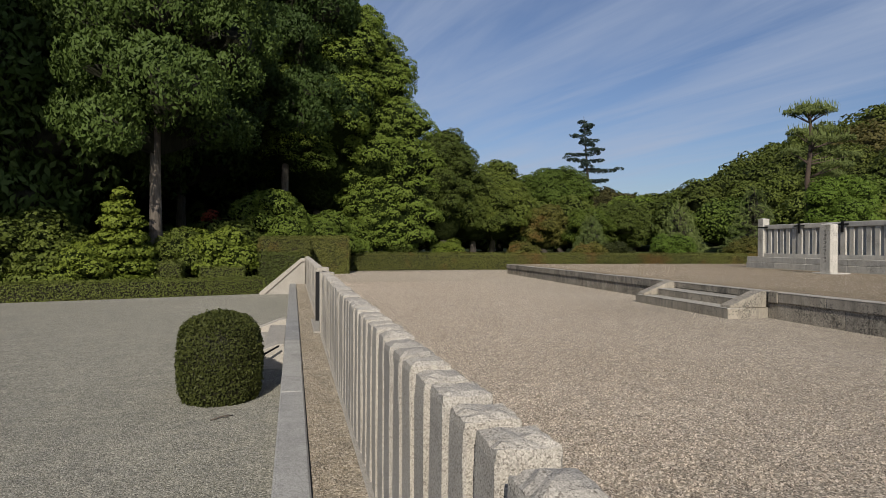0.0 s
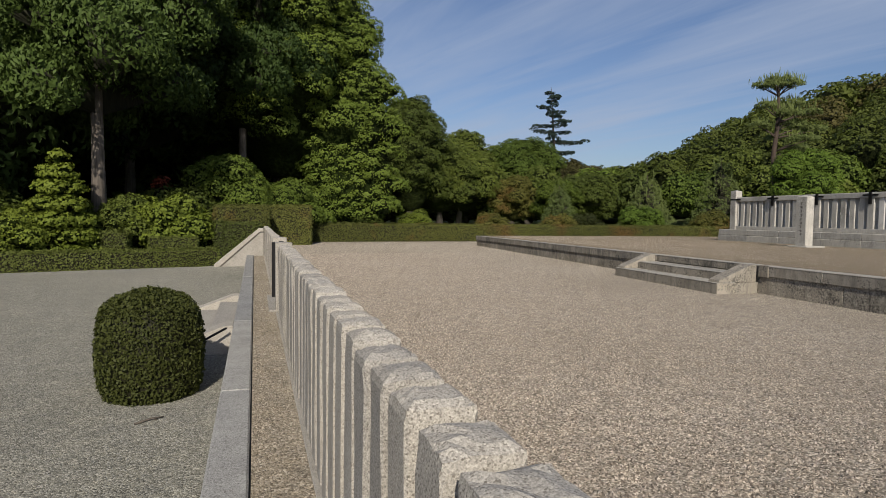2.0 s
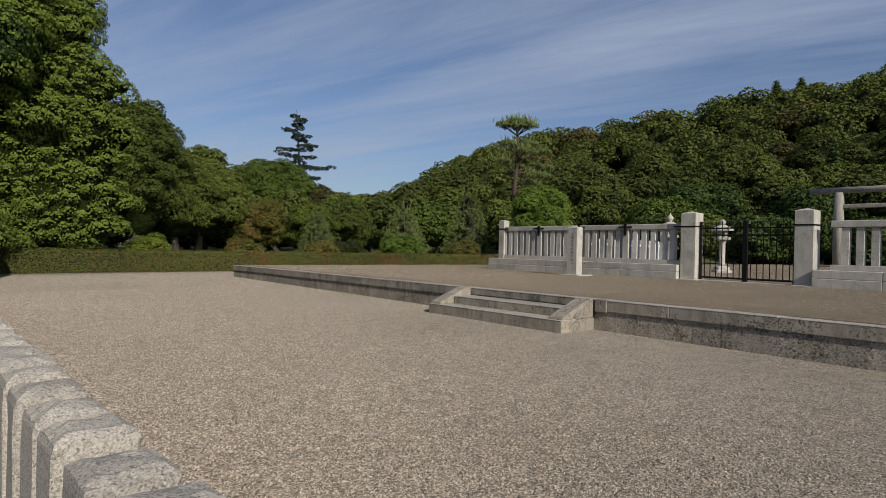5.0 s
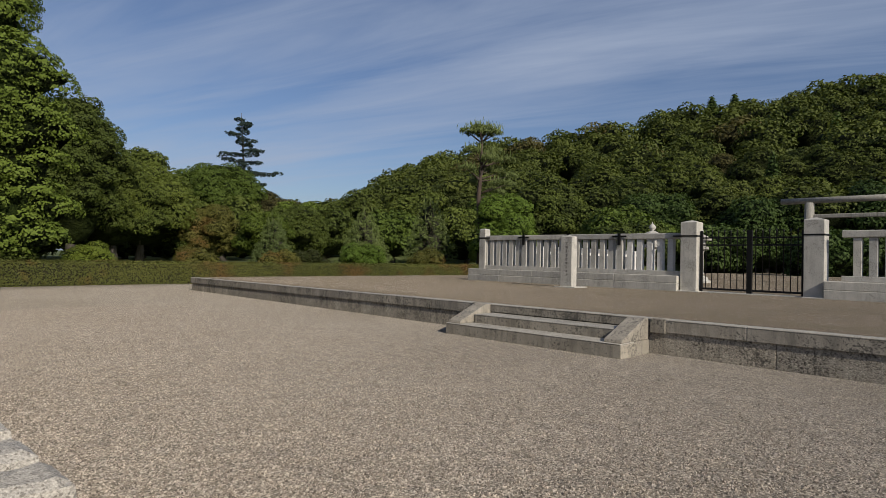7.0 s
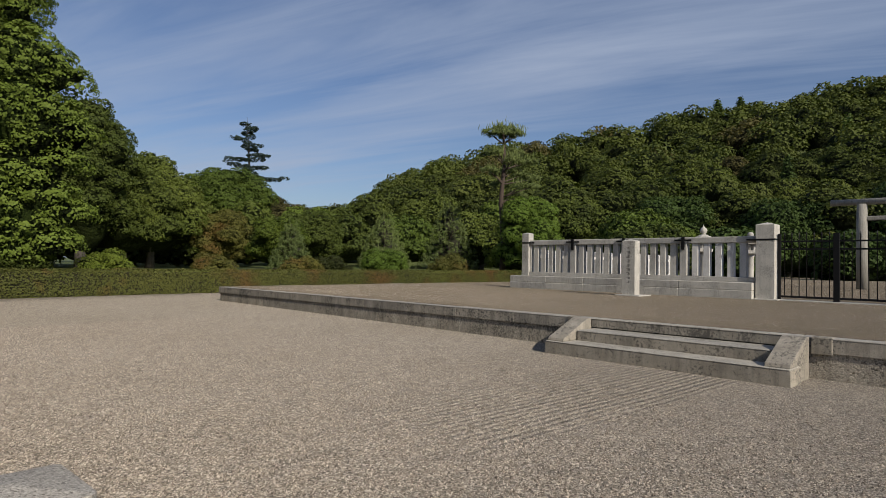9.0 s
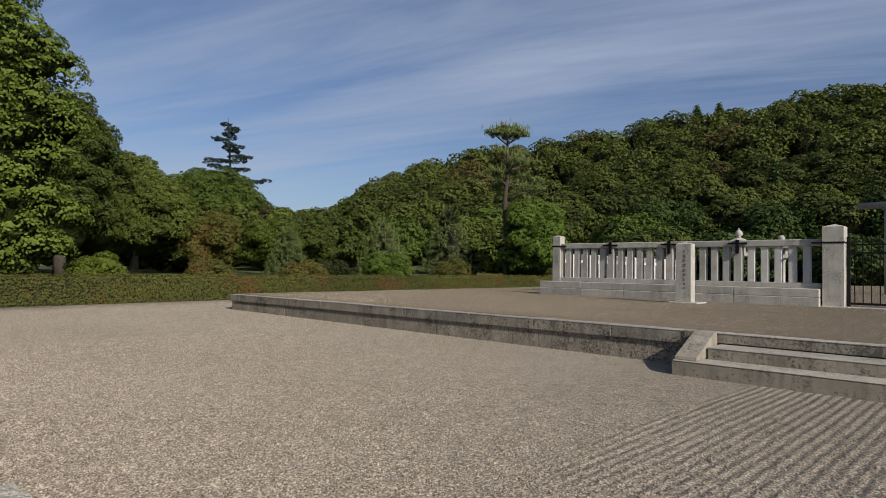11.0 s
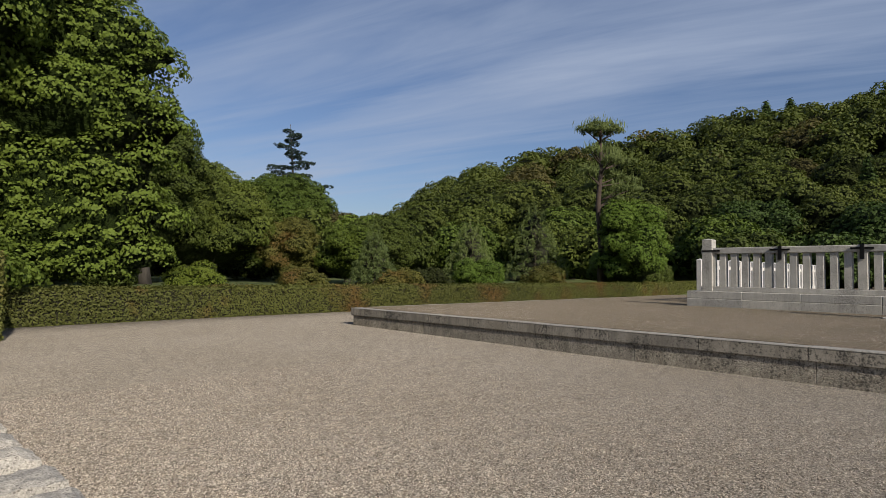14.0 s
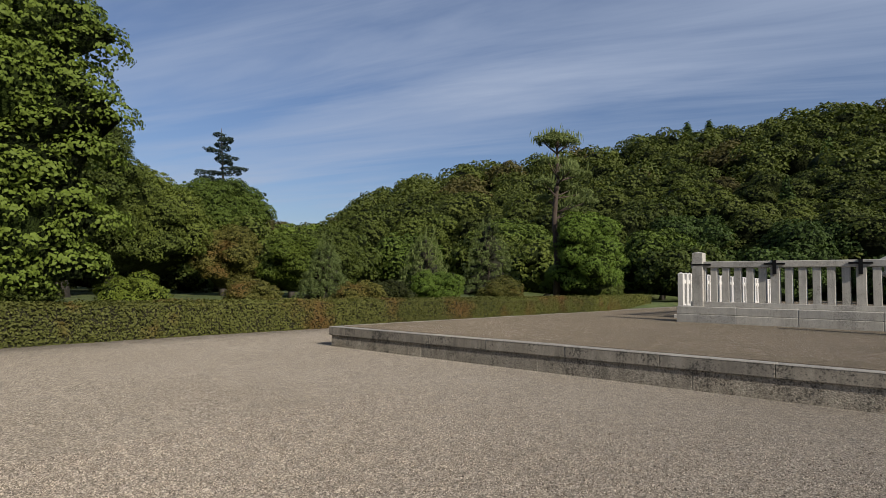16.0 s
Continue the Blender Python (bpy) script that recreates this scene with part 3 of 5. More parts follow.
def scatter_pebbles(label, n, x0, x1, y0, y1, reach, size, height, material, seed):
    """Small five-cornered stones lying on the gravel, thinning out away from the fence."""
    rng = np.random.default_rng(seed)
    q = rng.beta(1.0, 2.2, n)
    x = np.where(reach > 0, x0 + (x1 - x0) * q, x1 - (x1 - x0) * q)
    y = rng.uniform(y0, y1, n)
    s = size * rng.uniform(0.6, 1.4, n)
    a = rng.uniform(0, 2 * np.pi, n)
    z = height(x, y)
    v = np.empty((n, 5, 3))
    for k in range(4):
        r = s * rng.uniform(0.4, 0.62, n)
        v[:, k] = np.stack([x + r * np.cos(a + k * np.pi / 2), y + r * np.sin(a + k * np.pi / 2), z - 0.001 + rng.uniform(0, 0.15, n) * s], 1)
    v[:, 4] = np.stack([x + rng.normal(0, 0.12, n) * s, y + rng.normal(0, 0.12, n) * s, z + s * rng.uniform(0.35, 0.62, n)], 1)
    base = np.arange(n)[:, None, None] * 5
    f = (base + np.array([(0, 1, 4), (1, 2, 4), (2, 3, 4), (3, 0, 4)])[None]).reshape(-1).astype(np.int32)
    me = bpy.data.meshes.new("pebbles")
    me.vertices.add(5 * n)
    me.vertices.foreach_set("co", v.reshape(-1).astype(np.float32))
    me.loops.add(len(f))
    me.loops.foreach_set("vertex_index", f)
    me.polygons.add(4 * n)
    me.polygons.foreach_set("loop_start", np.arange(0, len(f), 3, dtype=np.int32))
    me.polygons.foreach_set("use_smooth", np.ones(4 * n, dtype=bool))
    me.materials.append(material)
    me.update(calc_edges=True)
    tagged(new("pebbles", me), label, "gravel", kind="stuff")


def court_height(x, y):
    return np.minimum(x / 9, 1) * (-0.038 + 0.0045 * (np.clip(y, 2, 28) - 8))


scatter_pebbles("loose pale pebbles on the court gravel", 80000, 0.25, 8.0, 0.5, 20.5, 1, 0.027, court_height, PEBBLE, 31)
scatter_pebbles("loose small stones in the gravel strip", 9000, -0.33, -0.04, -1.0, 16.0, 1, 0.015, lambda x, y: 0.004 + 0 * x, GRAVEL_S, 32)
slab("pavement_strip", -0.335, 0.16, -40, 22.0, 0.004, GRAVEL_S, "narrow brownish gravel strip between kerb and stone fence")
slab("pavement_lower", -60, -0.57, -40, 20.4, -0.35, GRAVEL_L, "lower gravel forecourt of pale grey pebbles", 0.4)

# ---- frame of the terrace ----
TURN = Matrix.Translation((9.79, 25.58, 0)) @ pose(0, 0, 0, 0, 0, -2.4)   # x: inwards from the terrace front, y: along it
TOP = 0.51


PRECINCT = TURN @ Matrix.Translation((0, 0.27, 0))


def placed(ob, m=None):
    ob.matrix_world = (m or PRECINCT) @ ob.matrix_basis
    return ob


def build_terrace():
    t = new("terrace")
    placed(tagged(t, "raised gravel terrace with weathered stone coping", "terrace", kind="structure"), TURN)
    part("gravel_top", box_mesh("gravel_top", 0.26, 60, -60, -0.2, 0.1, TOP + 0.008, GRAVEL_T, 0), t, "dark brown-grey gravel")
    rnd = random.Random(4)
    y = gap = start = end = 0.0
    while y > -34:
        w = rnd.uniform(1.5, 1.7)
        if not (-17.7 < y - w / 2 < -14.0):
            part("coping_stone", box_mesh("coping_stone", 0.0, 0.46, max(y - w, -60) + 0.006, y, 0.31, TOP - 0.016, CONCRETE, 0.008), t)
            part("worn_top", box_mesh("worn_top", -0.004, 0.44, max(y - w, -60) + 0.008, y - 0.002, TOP - 0.018, TOP + rnd.uniform(-0.002, 0.006), WORN, 0.008), t)
            gap = y - w
        else:
            end = y - w
        y -= w
        if gap > -14.5:
            start = gap
    part("top_step", box_mesh("top_step", 0.02, 0.46, end + 0.006, start, 0.36, TOP - 0.014, STEPSTONE, 0.008), t)
    part("worn_top", box_mesh("worn_top", 0.014, 0.44, end + 0.008, start - 0.002, TOP - 0.016, TOP + 0.004, WORN, 0.008), t)
    y = -0.06
    while y > -34:
        w = rnd.uniform(2.6, 3.1)
        part("wall_stone", box_mesh("wall_stone", 0.035, 0.4, y - w + 0.005, y, -0.1, 0.325, WALLSTONE, 0.01), t)
        y -= w
    x = 0.47
    while x < 46:
        w = rnd.uniform(1.5, 1.7)
        part("coping_stone", box_mesh("coping_stone", x, x + w - 0.006, -0.46, 0.0, 0.31, TOP - 0.016, CONCRETE, 0.008), t)
        part("worn_top", box_mesh("worn_top", x + 0.002, x + w - 0.008, -0.44, 0.004, TOP - 0.018, TOP + rnd.uniform(-0.002, 0.006), WORN, 0.008), t)
        x += w
    part("wall_stone", box_mesh("wall_stone", 0.07, 46, -0.4, -0.066, -0.1, 0.325, WALLSTONE, 0.01), t)


def build_steps():
    s = placed(tagged(new("stone_steps"), "three weathered stone steps with sloping side stones up to the terrace", "steps"), TURN @ Matrix.Translation((0, 0.54, 0)))
    part("step", box_mesh("step", -0.95, -0.5, -18.2, -14.58, -0.1, 0.168, STEPSTONE, 0.01), s)
    part("worn_tread", box_mesh("worn_tread", -0.955, -0.525, -18.19, -14.59, 0.166, 0.186, WORN, 0.008), s)
    part("step", box_mesh("step", -0.52, 0.015, -17.86, -14.92, -0.1, 0.333, STEPSTONE, 0.01), s)
    part("worn_tread", box_mesh("worn_tread", -0.525, 0.01, -17.85, -14.93, 0.331, 0.351, WORN, 0.008), s)
    side = [(-0.9, 0.187), (-0.72, 0.187), (-0.04, 0.187), (-0.04, 0.52), (-0.17, 0.52), (-0.88, 0.235)]
    for a, b in ((-14.9, -14.6), (-18.18, -17.88)):
        part("side_stone", prism("side_stone", side, a, b, STEPSTONE), s)
        part("pier_stone", box_mesh("pier_stone", -0.014, 0.2, *((a - 0.26, a - 0.01) if a < -16 else (b + 0.01, b + 0.2)), 0.29, TOP + 0.012, STEPSTONE, 0.01), s)
        part("side_block", box_mesh("side_block", -0.49, 0.012, a + 0.01, b - 0.01, -0.1, 0.183, STEPSTONE, 0.008), s)


build_terrace()
build_steps()
scatter_pebbles("small pale stones lying on the terrace gravel", 14000, 10.3, 20.0, 0.0, 24.5, 1, 0.024, lambda x, y: TOP + 0.008 + 0 * x, PEBBLE, 33)

# ---- stone balustrade round the inner precinct ----


def pyramid_post(name, x0, x1, y0, y1, z0, z1, cap, material, bevel=0.012):
    bm = bmesh.new()
    bm_box(bm, x0, x1, y0, y1, z0, z1, 0)
    top = [f for f in bm.faces if f.normal.z > 0.9]
    r = bmesh.ops.poke(bm, faces=top)
    r["verts"][0].co.z += cap
    es = [e for e in bm.edges if e.calc_length() > 0.3 and all(v.co.z < z1 + cap * 0.5 for v in e.verts)]
    bmesh.ops.bevel(bm, geom=es, offset=bevel, segments=1, affect="EDGES")
    return bm_mesh(name, bm, material)


def clamp(parent, y):
    """A black iron cross strap where two rail stones meet."""
    bm = bmesh.new()
    bm_box(bm, 9.755, 9.785, y - 0.27, y + 0.27, 2.255, 2.305, 0.004)
    bm_box(bm, 9.745, 9.79, y - 0.05, y + 0.05, 1.98, 2.37, 0.004)
    bm_box(bm, 9.755, 10.06, y - 0.05, y + 0.05, 2.37, 2.385, 0)
    part("iron_strap", bm_mesh("iron_strap", bm, IRON), parent, "black iron cross strap")


def balustrade(y_from, y_to, posts, label, seed, new_bay=None):
    """Stone balustrade along y, from y_from down to y_to, with main posts."""
    rnd = random.Random(seed)
    b = placed(tagged(new("stone_balustrade"), label, "balustrade", "balustrade of the precinct"))
    y = y_from
    while y > y_to + 0.01:
        w = min(rnd.uniform(1.5, 2.1), y - y_to)
        if y - w - y_to < 0.5:
            w = y - y_to
        part("plinth_stone", box_mesh("plinth_stone", 9.5, 10.32, y - w + 0.004, y, TOP - 0.08, 0.76, WHITESTONE, 0.012), b)
        part("base_stone", box_mesh("base_stone", 9.52, 10.3, y - w + 0.004, y, 0.764, 1.0, WHITESTONE, 0.015), b)
        y -= w
    a, z = y_from - 0.35, y_to
    part("bottom_rail", box_mesh("bottom_rail", 9.78, 10.06, z, a, 1.0, 1.15, WHITESTONE, 0.01), b)
    marks = [a] + list(posts) + [z]
    for bay, (p, q) in enumerate(zip(marks, marks[1:])):
        part("top_rail", box_mesh("top_rail", 9.79, 10.04, q + 0.002, p - 0.002, 2.18, 2.37, WHITESTONE, 0.018), b)
        n = max(1, round((p - q) / 0.338))
        for i in range(1, n):
            c = p + (q - p) * i / n
            part("baluster", box_mesh("baluster", 9.83, 10.01, c - 0.095, c + 0.095, 1.15, 2.18, PALESTONE if bay == new_bay else WHITESTONE, 0.008), b, "clean white replacement stone" if bay == new_bay else "")
    for p in posts:
        part("baluster_post", box_mesh("baluster_post", 9.8, 10.03, p - 0.115, p + 0.115, 1.15, 2.18, WHITESTONE, 0.01), b)
        clamp(b, p)
    return b


def build_precinct():
    b = balustrade(-5.33, -14.22, (-8.0, -10.03, -12.08), "grey stone balustrade with iron straps on a stepped base", 7, 3)
    part("end_post", pyramid_post("end_post", 9.74, 10.06, -6.05, -5.73, 1.0, 2.64, 0.04, WHITESTONE), b)
    part("iron_band", box_mesh("iron_band", 9.73, 10.07, -6.28, -5.72, 2.25, 2.3, IRON, 0.003), b, "black iron band")
    c = balustrade(-18.22, -30.4, (-20.3, -22.3, -24.4, -26.4, -28.4), "grey stone balustrade continuing beyond the gate", 8)
    for y0, y1, z in ((-14.77, -14.26, 2.7), (-18.2, -17.7, 2.68)):
        g = placed(tagged(new("gate_post"), "square grey stone gate post with a low pyramid top", "gate post", "gate posts"))
        part("shaft", pyramid_post("shaft", 9.66, 10.16, y0, y1, TOP, z, 0.07, WHITESTONE), g)
        part("foot_slab", box_mesh("foot_slab", 9.5, 10.26, y0 - 0.12, y1 + 0.02, TOP - 0.05, TOP + 0.035, WHITESTONE, 0.01), g)
        part("iron_band", box_mesh("iron_band", 9.648, 10.172, y0 - 0.012, y1 + (0.25 if y0 > -15 else 0.012), 2.24, 2.285, IRON, 0.003), g, "black iron band")
    # iron gate of two leaves
    gate = placed(tagged(new("iron_gate"), "closed black iron bar gate of two leaves", "gate"))
    for y in (-14.83, -17.64):
        part("hinge_post", box_mesh("hinge_post", 9.88, 9.94, y - 0.04, y + 0.04, TOP, 2.42, IRON, 0.004), gate)
    part("meeting_post", box_mesh("meeting_post", 9.87, 9.95, -16.31, -16.16, TOP - 0.02, 2.42, IRON, 0.004), gate)
    bar = lathe("bar", [(0.014, 0.64), (0.014, 2.36), (0.02, 2.38), (0.003, 2.47)], 6, IRON)
    for a, z in ((-14.87, -16.16), (-16.31, -17.6)):
        leaf = part("gate_leaf", box_mesh("gate_leaf", 9.89, 9.93, z, a, 0.6, 0.66, IRON, 0.003), gate)
        for h in (1.96, 2.18):
            part("gate_rail", box_mesh("gate_rail", 9.895, 9.925, z, a, h, h + 0.045, IRON, 0.003), leaf)
        for i in range(7):
            part("bar", bar, leaf, m=pose(9.91, a + (z - a) * (i + 0.5) / 7, 0))
    sill = placed(tagged(new("gate_sill"), "flat stone threshold under the iron gate", "threshold"))
    part("sill_stone", box_mesh("sill_stone", 9.7, 10.15, -17.58, -14.9, TOP - 0.08, TOP + 0.03, WHITESTONE, 0.01), sill)
    # the inscribed marker stone
    ms = placed(tagged(new("marker_stone"), "upright square stone pillar with a worn carved inscription", "stone pillar"))
    part("pillar", pyramid_post("pillar", 7.9, 8.22, -11.4, -10.97, TOP, 2.21, 0.05, WHITESTONE), ms)
    part("foot_slab", box_mesh("foot_slab", 7.74, 8.52, -11.62, -10.82, TOP - 0.05, TOP + 0.045, WHITESTONE, 0.012), ms)
    rnd = random.Random(3)
    z = 2.02
    for i in range(9):
        h = rnd.uniform(0.07, 0.1)
        bm = bmesh.new()
        for k in range(3):
            yy = -11.2 + rnd.uniform(-0.03, 0.03)
            bm_box(bm, 7.8975, 7.91, yy - rnd.uniform(0.025, 0.06), yy + rnd.uniform(0.025, 0.06), z - h * (k + 0.6) / 3, z - h * (k + 0.15) / 3)
        bm_box(bm, 7.8975, 7.91, -11.21 + rnd.uniform(-0.03, 0.03), -11.19, z - h, z)
        part("carved_character", bm_mesh("carved_character", bm, CARVED), ms)
        z -= h + 0.045
    # side balustrade of pale stone, running inwards
    sb = placed(tagged(new("inner_balustrade"), "low pale stone railing inside the precinct", "balustrade"))
    post = pyramid_post("post", -0.09, 0.09, -0.09, 0.09, 0.0, 1.55, 0.05, PALESTONE, 0.008)
    for i in range(32):
        part("post", post, sb, m=pose(12.2 + i * 0.46, -4.6, TOP))
    for z in (0.35, 1.2):
        part("rail", box_mesh("rail", 12.2, 26.5, -4.65, -4.55, TOP + z, TOP + z + 0.14, PALESTONE, 0.01), sb)
    part("plinth", box_mesh("plinth", 12.0, 26.7, -4.8, -4.4, TOP - 0.05, TOP + 0.12, PALESTONE, 0.01), sb)


# darker stone for the characters: shadow of the carving held in its colour
CARVED = stone_mat("carved_shadow_stone", (0.13, 0.125, 0.115), (0.2, 0.19, 0.175), 0.2)
build_precinct()


def stone_lantern(x, y, label, finial):
    l = placed(tagged(new("stone_lantern"), label, "lantern", "stone lanterns", ""))
    m = pose(x, y, TOP)
    part("pedestal", lathe("pedestal", [(0.46, 0), (0.46, 0.1), (0.36, 0.14), (0.34, 0.26), (0.2, 0.32)], 6, WHITESTONE, False), l, m=m)
    part("shaft", lathe("shaft", [(0.17, 0.32), (0.14, 0.5), (0.14, 1.4), (0.18, 1.48)], 14, WHITESTONE), l, m=m)
    part("platform", lathe("platform", [(0.18, 1.48), (0.36, 1.56), (0.36, 1.68), (0.24, 1.7)], 6, WHITESTONE, False), l, m=m)
    bm = bmesh.new()
    for a in range(6):
        t = a * math.pi / 3
        bmesh.ops.create_cube(bm, size=1, matrix=Matrix.Translation((0.2 * math.cos(t), 0.2 * math.sin(t), 1.85)) @ pose(0, 0, 0, 0, 0, math.degrees(t)) @ Matrix.Diagonal((0.07, 0.1, 0.3, 1)))
    part("light_box", bm_mesh("light_box", bm, WHITESTONE), l, m=m)
    part("roof", lathe("roof", [(0.47, 1.98), (0.5, 2.04), (0.34, 2.15), (0.12, 2.26)], 6, WHITESTONE, False), l, m=m)
    part("finial", lathe("finial", finial, 12, WHITESTONE), l, m=m)


stone_lantern(19.3, -11.1, "pale stone lantern with a hexagonal roof and rounded knob", [(0.09, 2.26), (0.13, 2.32), (0.14, 2.42), (0.08, 2.5), (0.02, 2.52)])
stone_lantern(15.8, -10.4, "pale stone lantern with an onion-shaped finial", [(0.1, 2.26), (0.07, 2.3), (0.13, 2.36), (0.15, 2.43), (0.1, 2.52), (0.03, 2.58), (0.008, 2.66)])
stone_lantern(21.0, -20.5, "pale stone lantern with a hexagonal roof behind the gate", [(0.09, 2.26), (0.13, 2.32), (0.14, 2.42), (0.08, 2.5), (0.02, 2.52)])


def build_torii():
    t = placed(tagged(new("torii"), "tall plain torii gateway of grey weathered wood", "torii"))
    for y in (-14.35, -18.1):
        part("pillar", tubes_mesh("pillar", [[((24.4, y, TOP - 0.05), 0.235), ((24.4, y * 0.999, 2.5), 0.225), ((24.4, y, 4.5), 0.21)]], TORII_WOOD, 18), t)
    part("top_beam", tubes_mesh("top_beam", [[((24.4, -13.1, 4.6), 0.15), ((24.4, -16.2, 4.6), 0.145), ((24.4, -19.35, 4.6), 0.15)]], TORII_WOOD, 16), t)
    part("tie_beam", box_mesh("tie_beam", 24.32, 24.48, -18.1, -14.35, 3.72, 3.92, TORII_WOOD, 0.03), t)


build_torii()

# ---- kerb, steps and stone fence beside the path ----


def build_kerb():
    k = tagged(new("kerb"), "grey granite kerb of long dressed stones", "kerb", kind="structure")
    y = -8.0
    rnd = random.Random(11)
    for cut in (-5.2, -2.6, 0.4, 3.5, 6.66, 9.52, 12.4, 15.4, 18.0, 19.7):
        part("kerb_stone", box_mesh("kerb_stone", -0.565, -0.345, y + 0.003, cut - 0.003, -0.5, 0.03 + rnd.uniform(-0.003, 0.003), KERBSTONE, 0.012), k)
        y = cut
    part("joint_strip", box_mesh("joint_strip", -0.344, -0.336, -8, 19.68, -0.2, 0.008, IRON, 0), k, "dark narrow joint")


def build_side_steps():
    s = tagged(new("side_steps"), "short pale stone steps with sloping side slabs down to the forecourt", "steps")
    part("step", box_mesh("step", -0.87, -0.57, 6.85, 9.4, -0.5, -0.1, GRANITE, 0.012), s)
    part("step", box_mesh("step", -1.19, -0.875, 6.85, 9.4, -0.5, -0.225, GRANITE, 0.012), s)
    side = [(-1.4, -0.5), (-0.572, -0.5), (-0.572, 0.0), (-0.67, 0.0), (-1.4, -0.27)]
    for a, b in ((6.5, 6.84), (9.41, 9.75)):
        part("side_slab", prism("side_slab", side, a, b, GRANITE), s)
    part("iron_rod", tubes_mesh("iron_rod", [[((-1.3, 6.2, -0.33), 0.014), ((-0.64, 6.35, 0.0), 0.014)]], IRON, 6), s, "thin black rod leaning on the slab")


def post_mesh(seed, dome):
    """A rough-topped square granite fence post, its foot at the origin."""
    rng = np.random.default_rng(seed)
    bm = bmesh.new()
    w = 0.172
    zs = (0, 0.3, 0.6, 0.86, 0.925)
    rings = []
    for z in zs:
        rings.append([bm.verts.new((sx * w / 2 + rng.normal(0, 0.0015), sy * w / 2 + rng.normal(0, 0.0015), z)) for sx, sy in ((-1, -1), (1, -1), (1, 1), (-1, 1))])
    n = 7
    grid = {}
    for i in range(n):
        for j in range(n):
            a, b = i / (n - 1) * 2 - 1, j / (n - 1) * 2 - 1
            edge = max(abs(a), abs(b))
            z = 0.968 - dome * edge ** 3 + rng.normal(0, 0.003)
            kx = 1 - 0.06 * edge ** 4
            grid[i, j] = bm.verts.new((a * w / 2 * kx, b * w / 2 * kx, z))
    for q in range(len(zs) - 1):
        for k in range(4):
            bm.faces.new((rings[q][k], rings[q][(k + 1) % 4], rings[q + 1][(k + 1) % 4], rings[q + 1][k]))
    for i in range(n - 1):
        for j in range(n - 1):
            bm.faces.new((grid[i, j], grid[i + 1, j], grid[i + 1, j + 1], grid[i, j + 1]))
    rim = [[grid[i, 0] for i in range(n)], [grid[n - 1, j] for j in range(n)], [grid[n - 1 - i, n - 1] for i in range(n)], [grid[0, n - 1 - j] for j in range(n)]]
    for k in range(4):
        a, b = rings[-1][k], rings[-1][(k + 1) % 4]
        bm.faces.new([a, b] + list(reversed(rim[k])))
    bmesh.ops.bevel(bm, geom=[e for e in bm.edges if abs(e.verts[0].co.z - e.verts[1].co.z) > 0.06], offset=0.01, segments=1, affect="EDGES")
    return bm_mesh("post", bm, GRANITE)


def build_stone_fence():
    shapes = [post_mesh(i, 0.014 + 0.005 * (i % 3)) for i in range(6)]
    rnd = random.Random(21)
    near = tagged(new("stone_fence"), "palisade of square pale granite posts with rough worn tops", "fence")
    far = tagged(new("stone_fence"), "farther run of the granite post palisade beyond the small gate", "fence")

    def run(owner, a, b):
        n = round((b - a) / 0.253)
        for i in range(n + 1):
            m = pose(0.086 + rnd.uniform(-0.003, 0.003), a + i * 0.253, rnd.uniform(-0.012, 0.008), rnd.uniform(-0.3, 0.3), rnd.uniform(-0.3, 0.3), rnd.uniform(-0.8, 0.8) + 90 * rnd.randrange(4))
            part("post", shapes[rnd.randrange(6)], owner, m=m)
        for z in (0.16, 0.68):
            part("tie_rail", box_mesh("tie_rail", 0.05, 0.122, a - 0.05, b + 0.05, z, z + 0.1, GRANITE, 0.006), owner)
        part("footing", box_mesh("footing", -0.03, 0.2, a - 0.1, b + 0.1, -0.2, 0.012, GRANITE, 0.008), owner)

    run(near, -8.327, 7.355)
    run(far, 9.32, 21.7)
    gp = pyramid_post("gate_pier", -0.03, 0.2, -0.12, 0.12, 0.0, 0.98, 0.015, GRANITE)
    part("gate_pier", gp, near, m=pose(0, 7.56, 0))
    part("gate_pier", gp, far, m=pose(0, 9.08, 0.02))
    g = tagged(new("small_iron_gate"), "narrow black iron gate between granite piers", "gate")
    bm = bmesh.new()
    for z in (0.1, 0.5, 0.88):
        bm_box(bm, 0.07, 0.1, 7.69, 8.95, z, z + 0.035)
    part("gate_frame", bm_mesh("gate_frame", bm, IRON), g)
    bar = box_mesh("bar", 0.075, 0.095, -0.01, 0.01, 0.06, 0.95, IRON, 0.002)
    for i in range(11):
        part("bar", bar, g, m=pose(0, 7.71 + i * 0.122, 0))
    part("hinge_post", box_mesh("hinge_post", -0.045, 0.06, 8.87, 8.95, 0.0, 0.93, IRON, 0.004), g)
    part("latch_post", box_mesh("latch_post", 0.05, 0.12, 8.28, 8.36, 0.0, 0.97, IRON, 0.004), g)
    st = tagged(new("gate_threshold"), "flat granite threshold of the small gate", "threshold")
    part("threshold_stone", box_mesh("threshold_stone", -0.12, 0.3, 7.46, 9.2, -0.2, 0.03, GRANITE, 0.01), st)


def build_end_wall():
    w = tagged(new("wing_wall"), "sloping granite wing wall with a smooth coping", "wall")
    part("wall_body", prism("wall_body", [(-1.5, -0.5), (-0.02, -0.5), (-0.02, 0.8), (-0.16, 0.8), (-1.5, -0.36)], 19.75, 20.1, GRANITE, "y", 0.01), w)
    part("coping", prism("coping", [(-1.6, -0.42), (-1.47, -0.4), (-0.14, 0.81), (-0.03, 0.81), (-0.03, 0.93), (-0.17, 0.93), (-1.6, -0.28)], 19.69, 20.16, GRANITE, "y", 0.012), w)


build_kerb()
build_side_steps()
build_stone_fence()
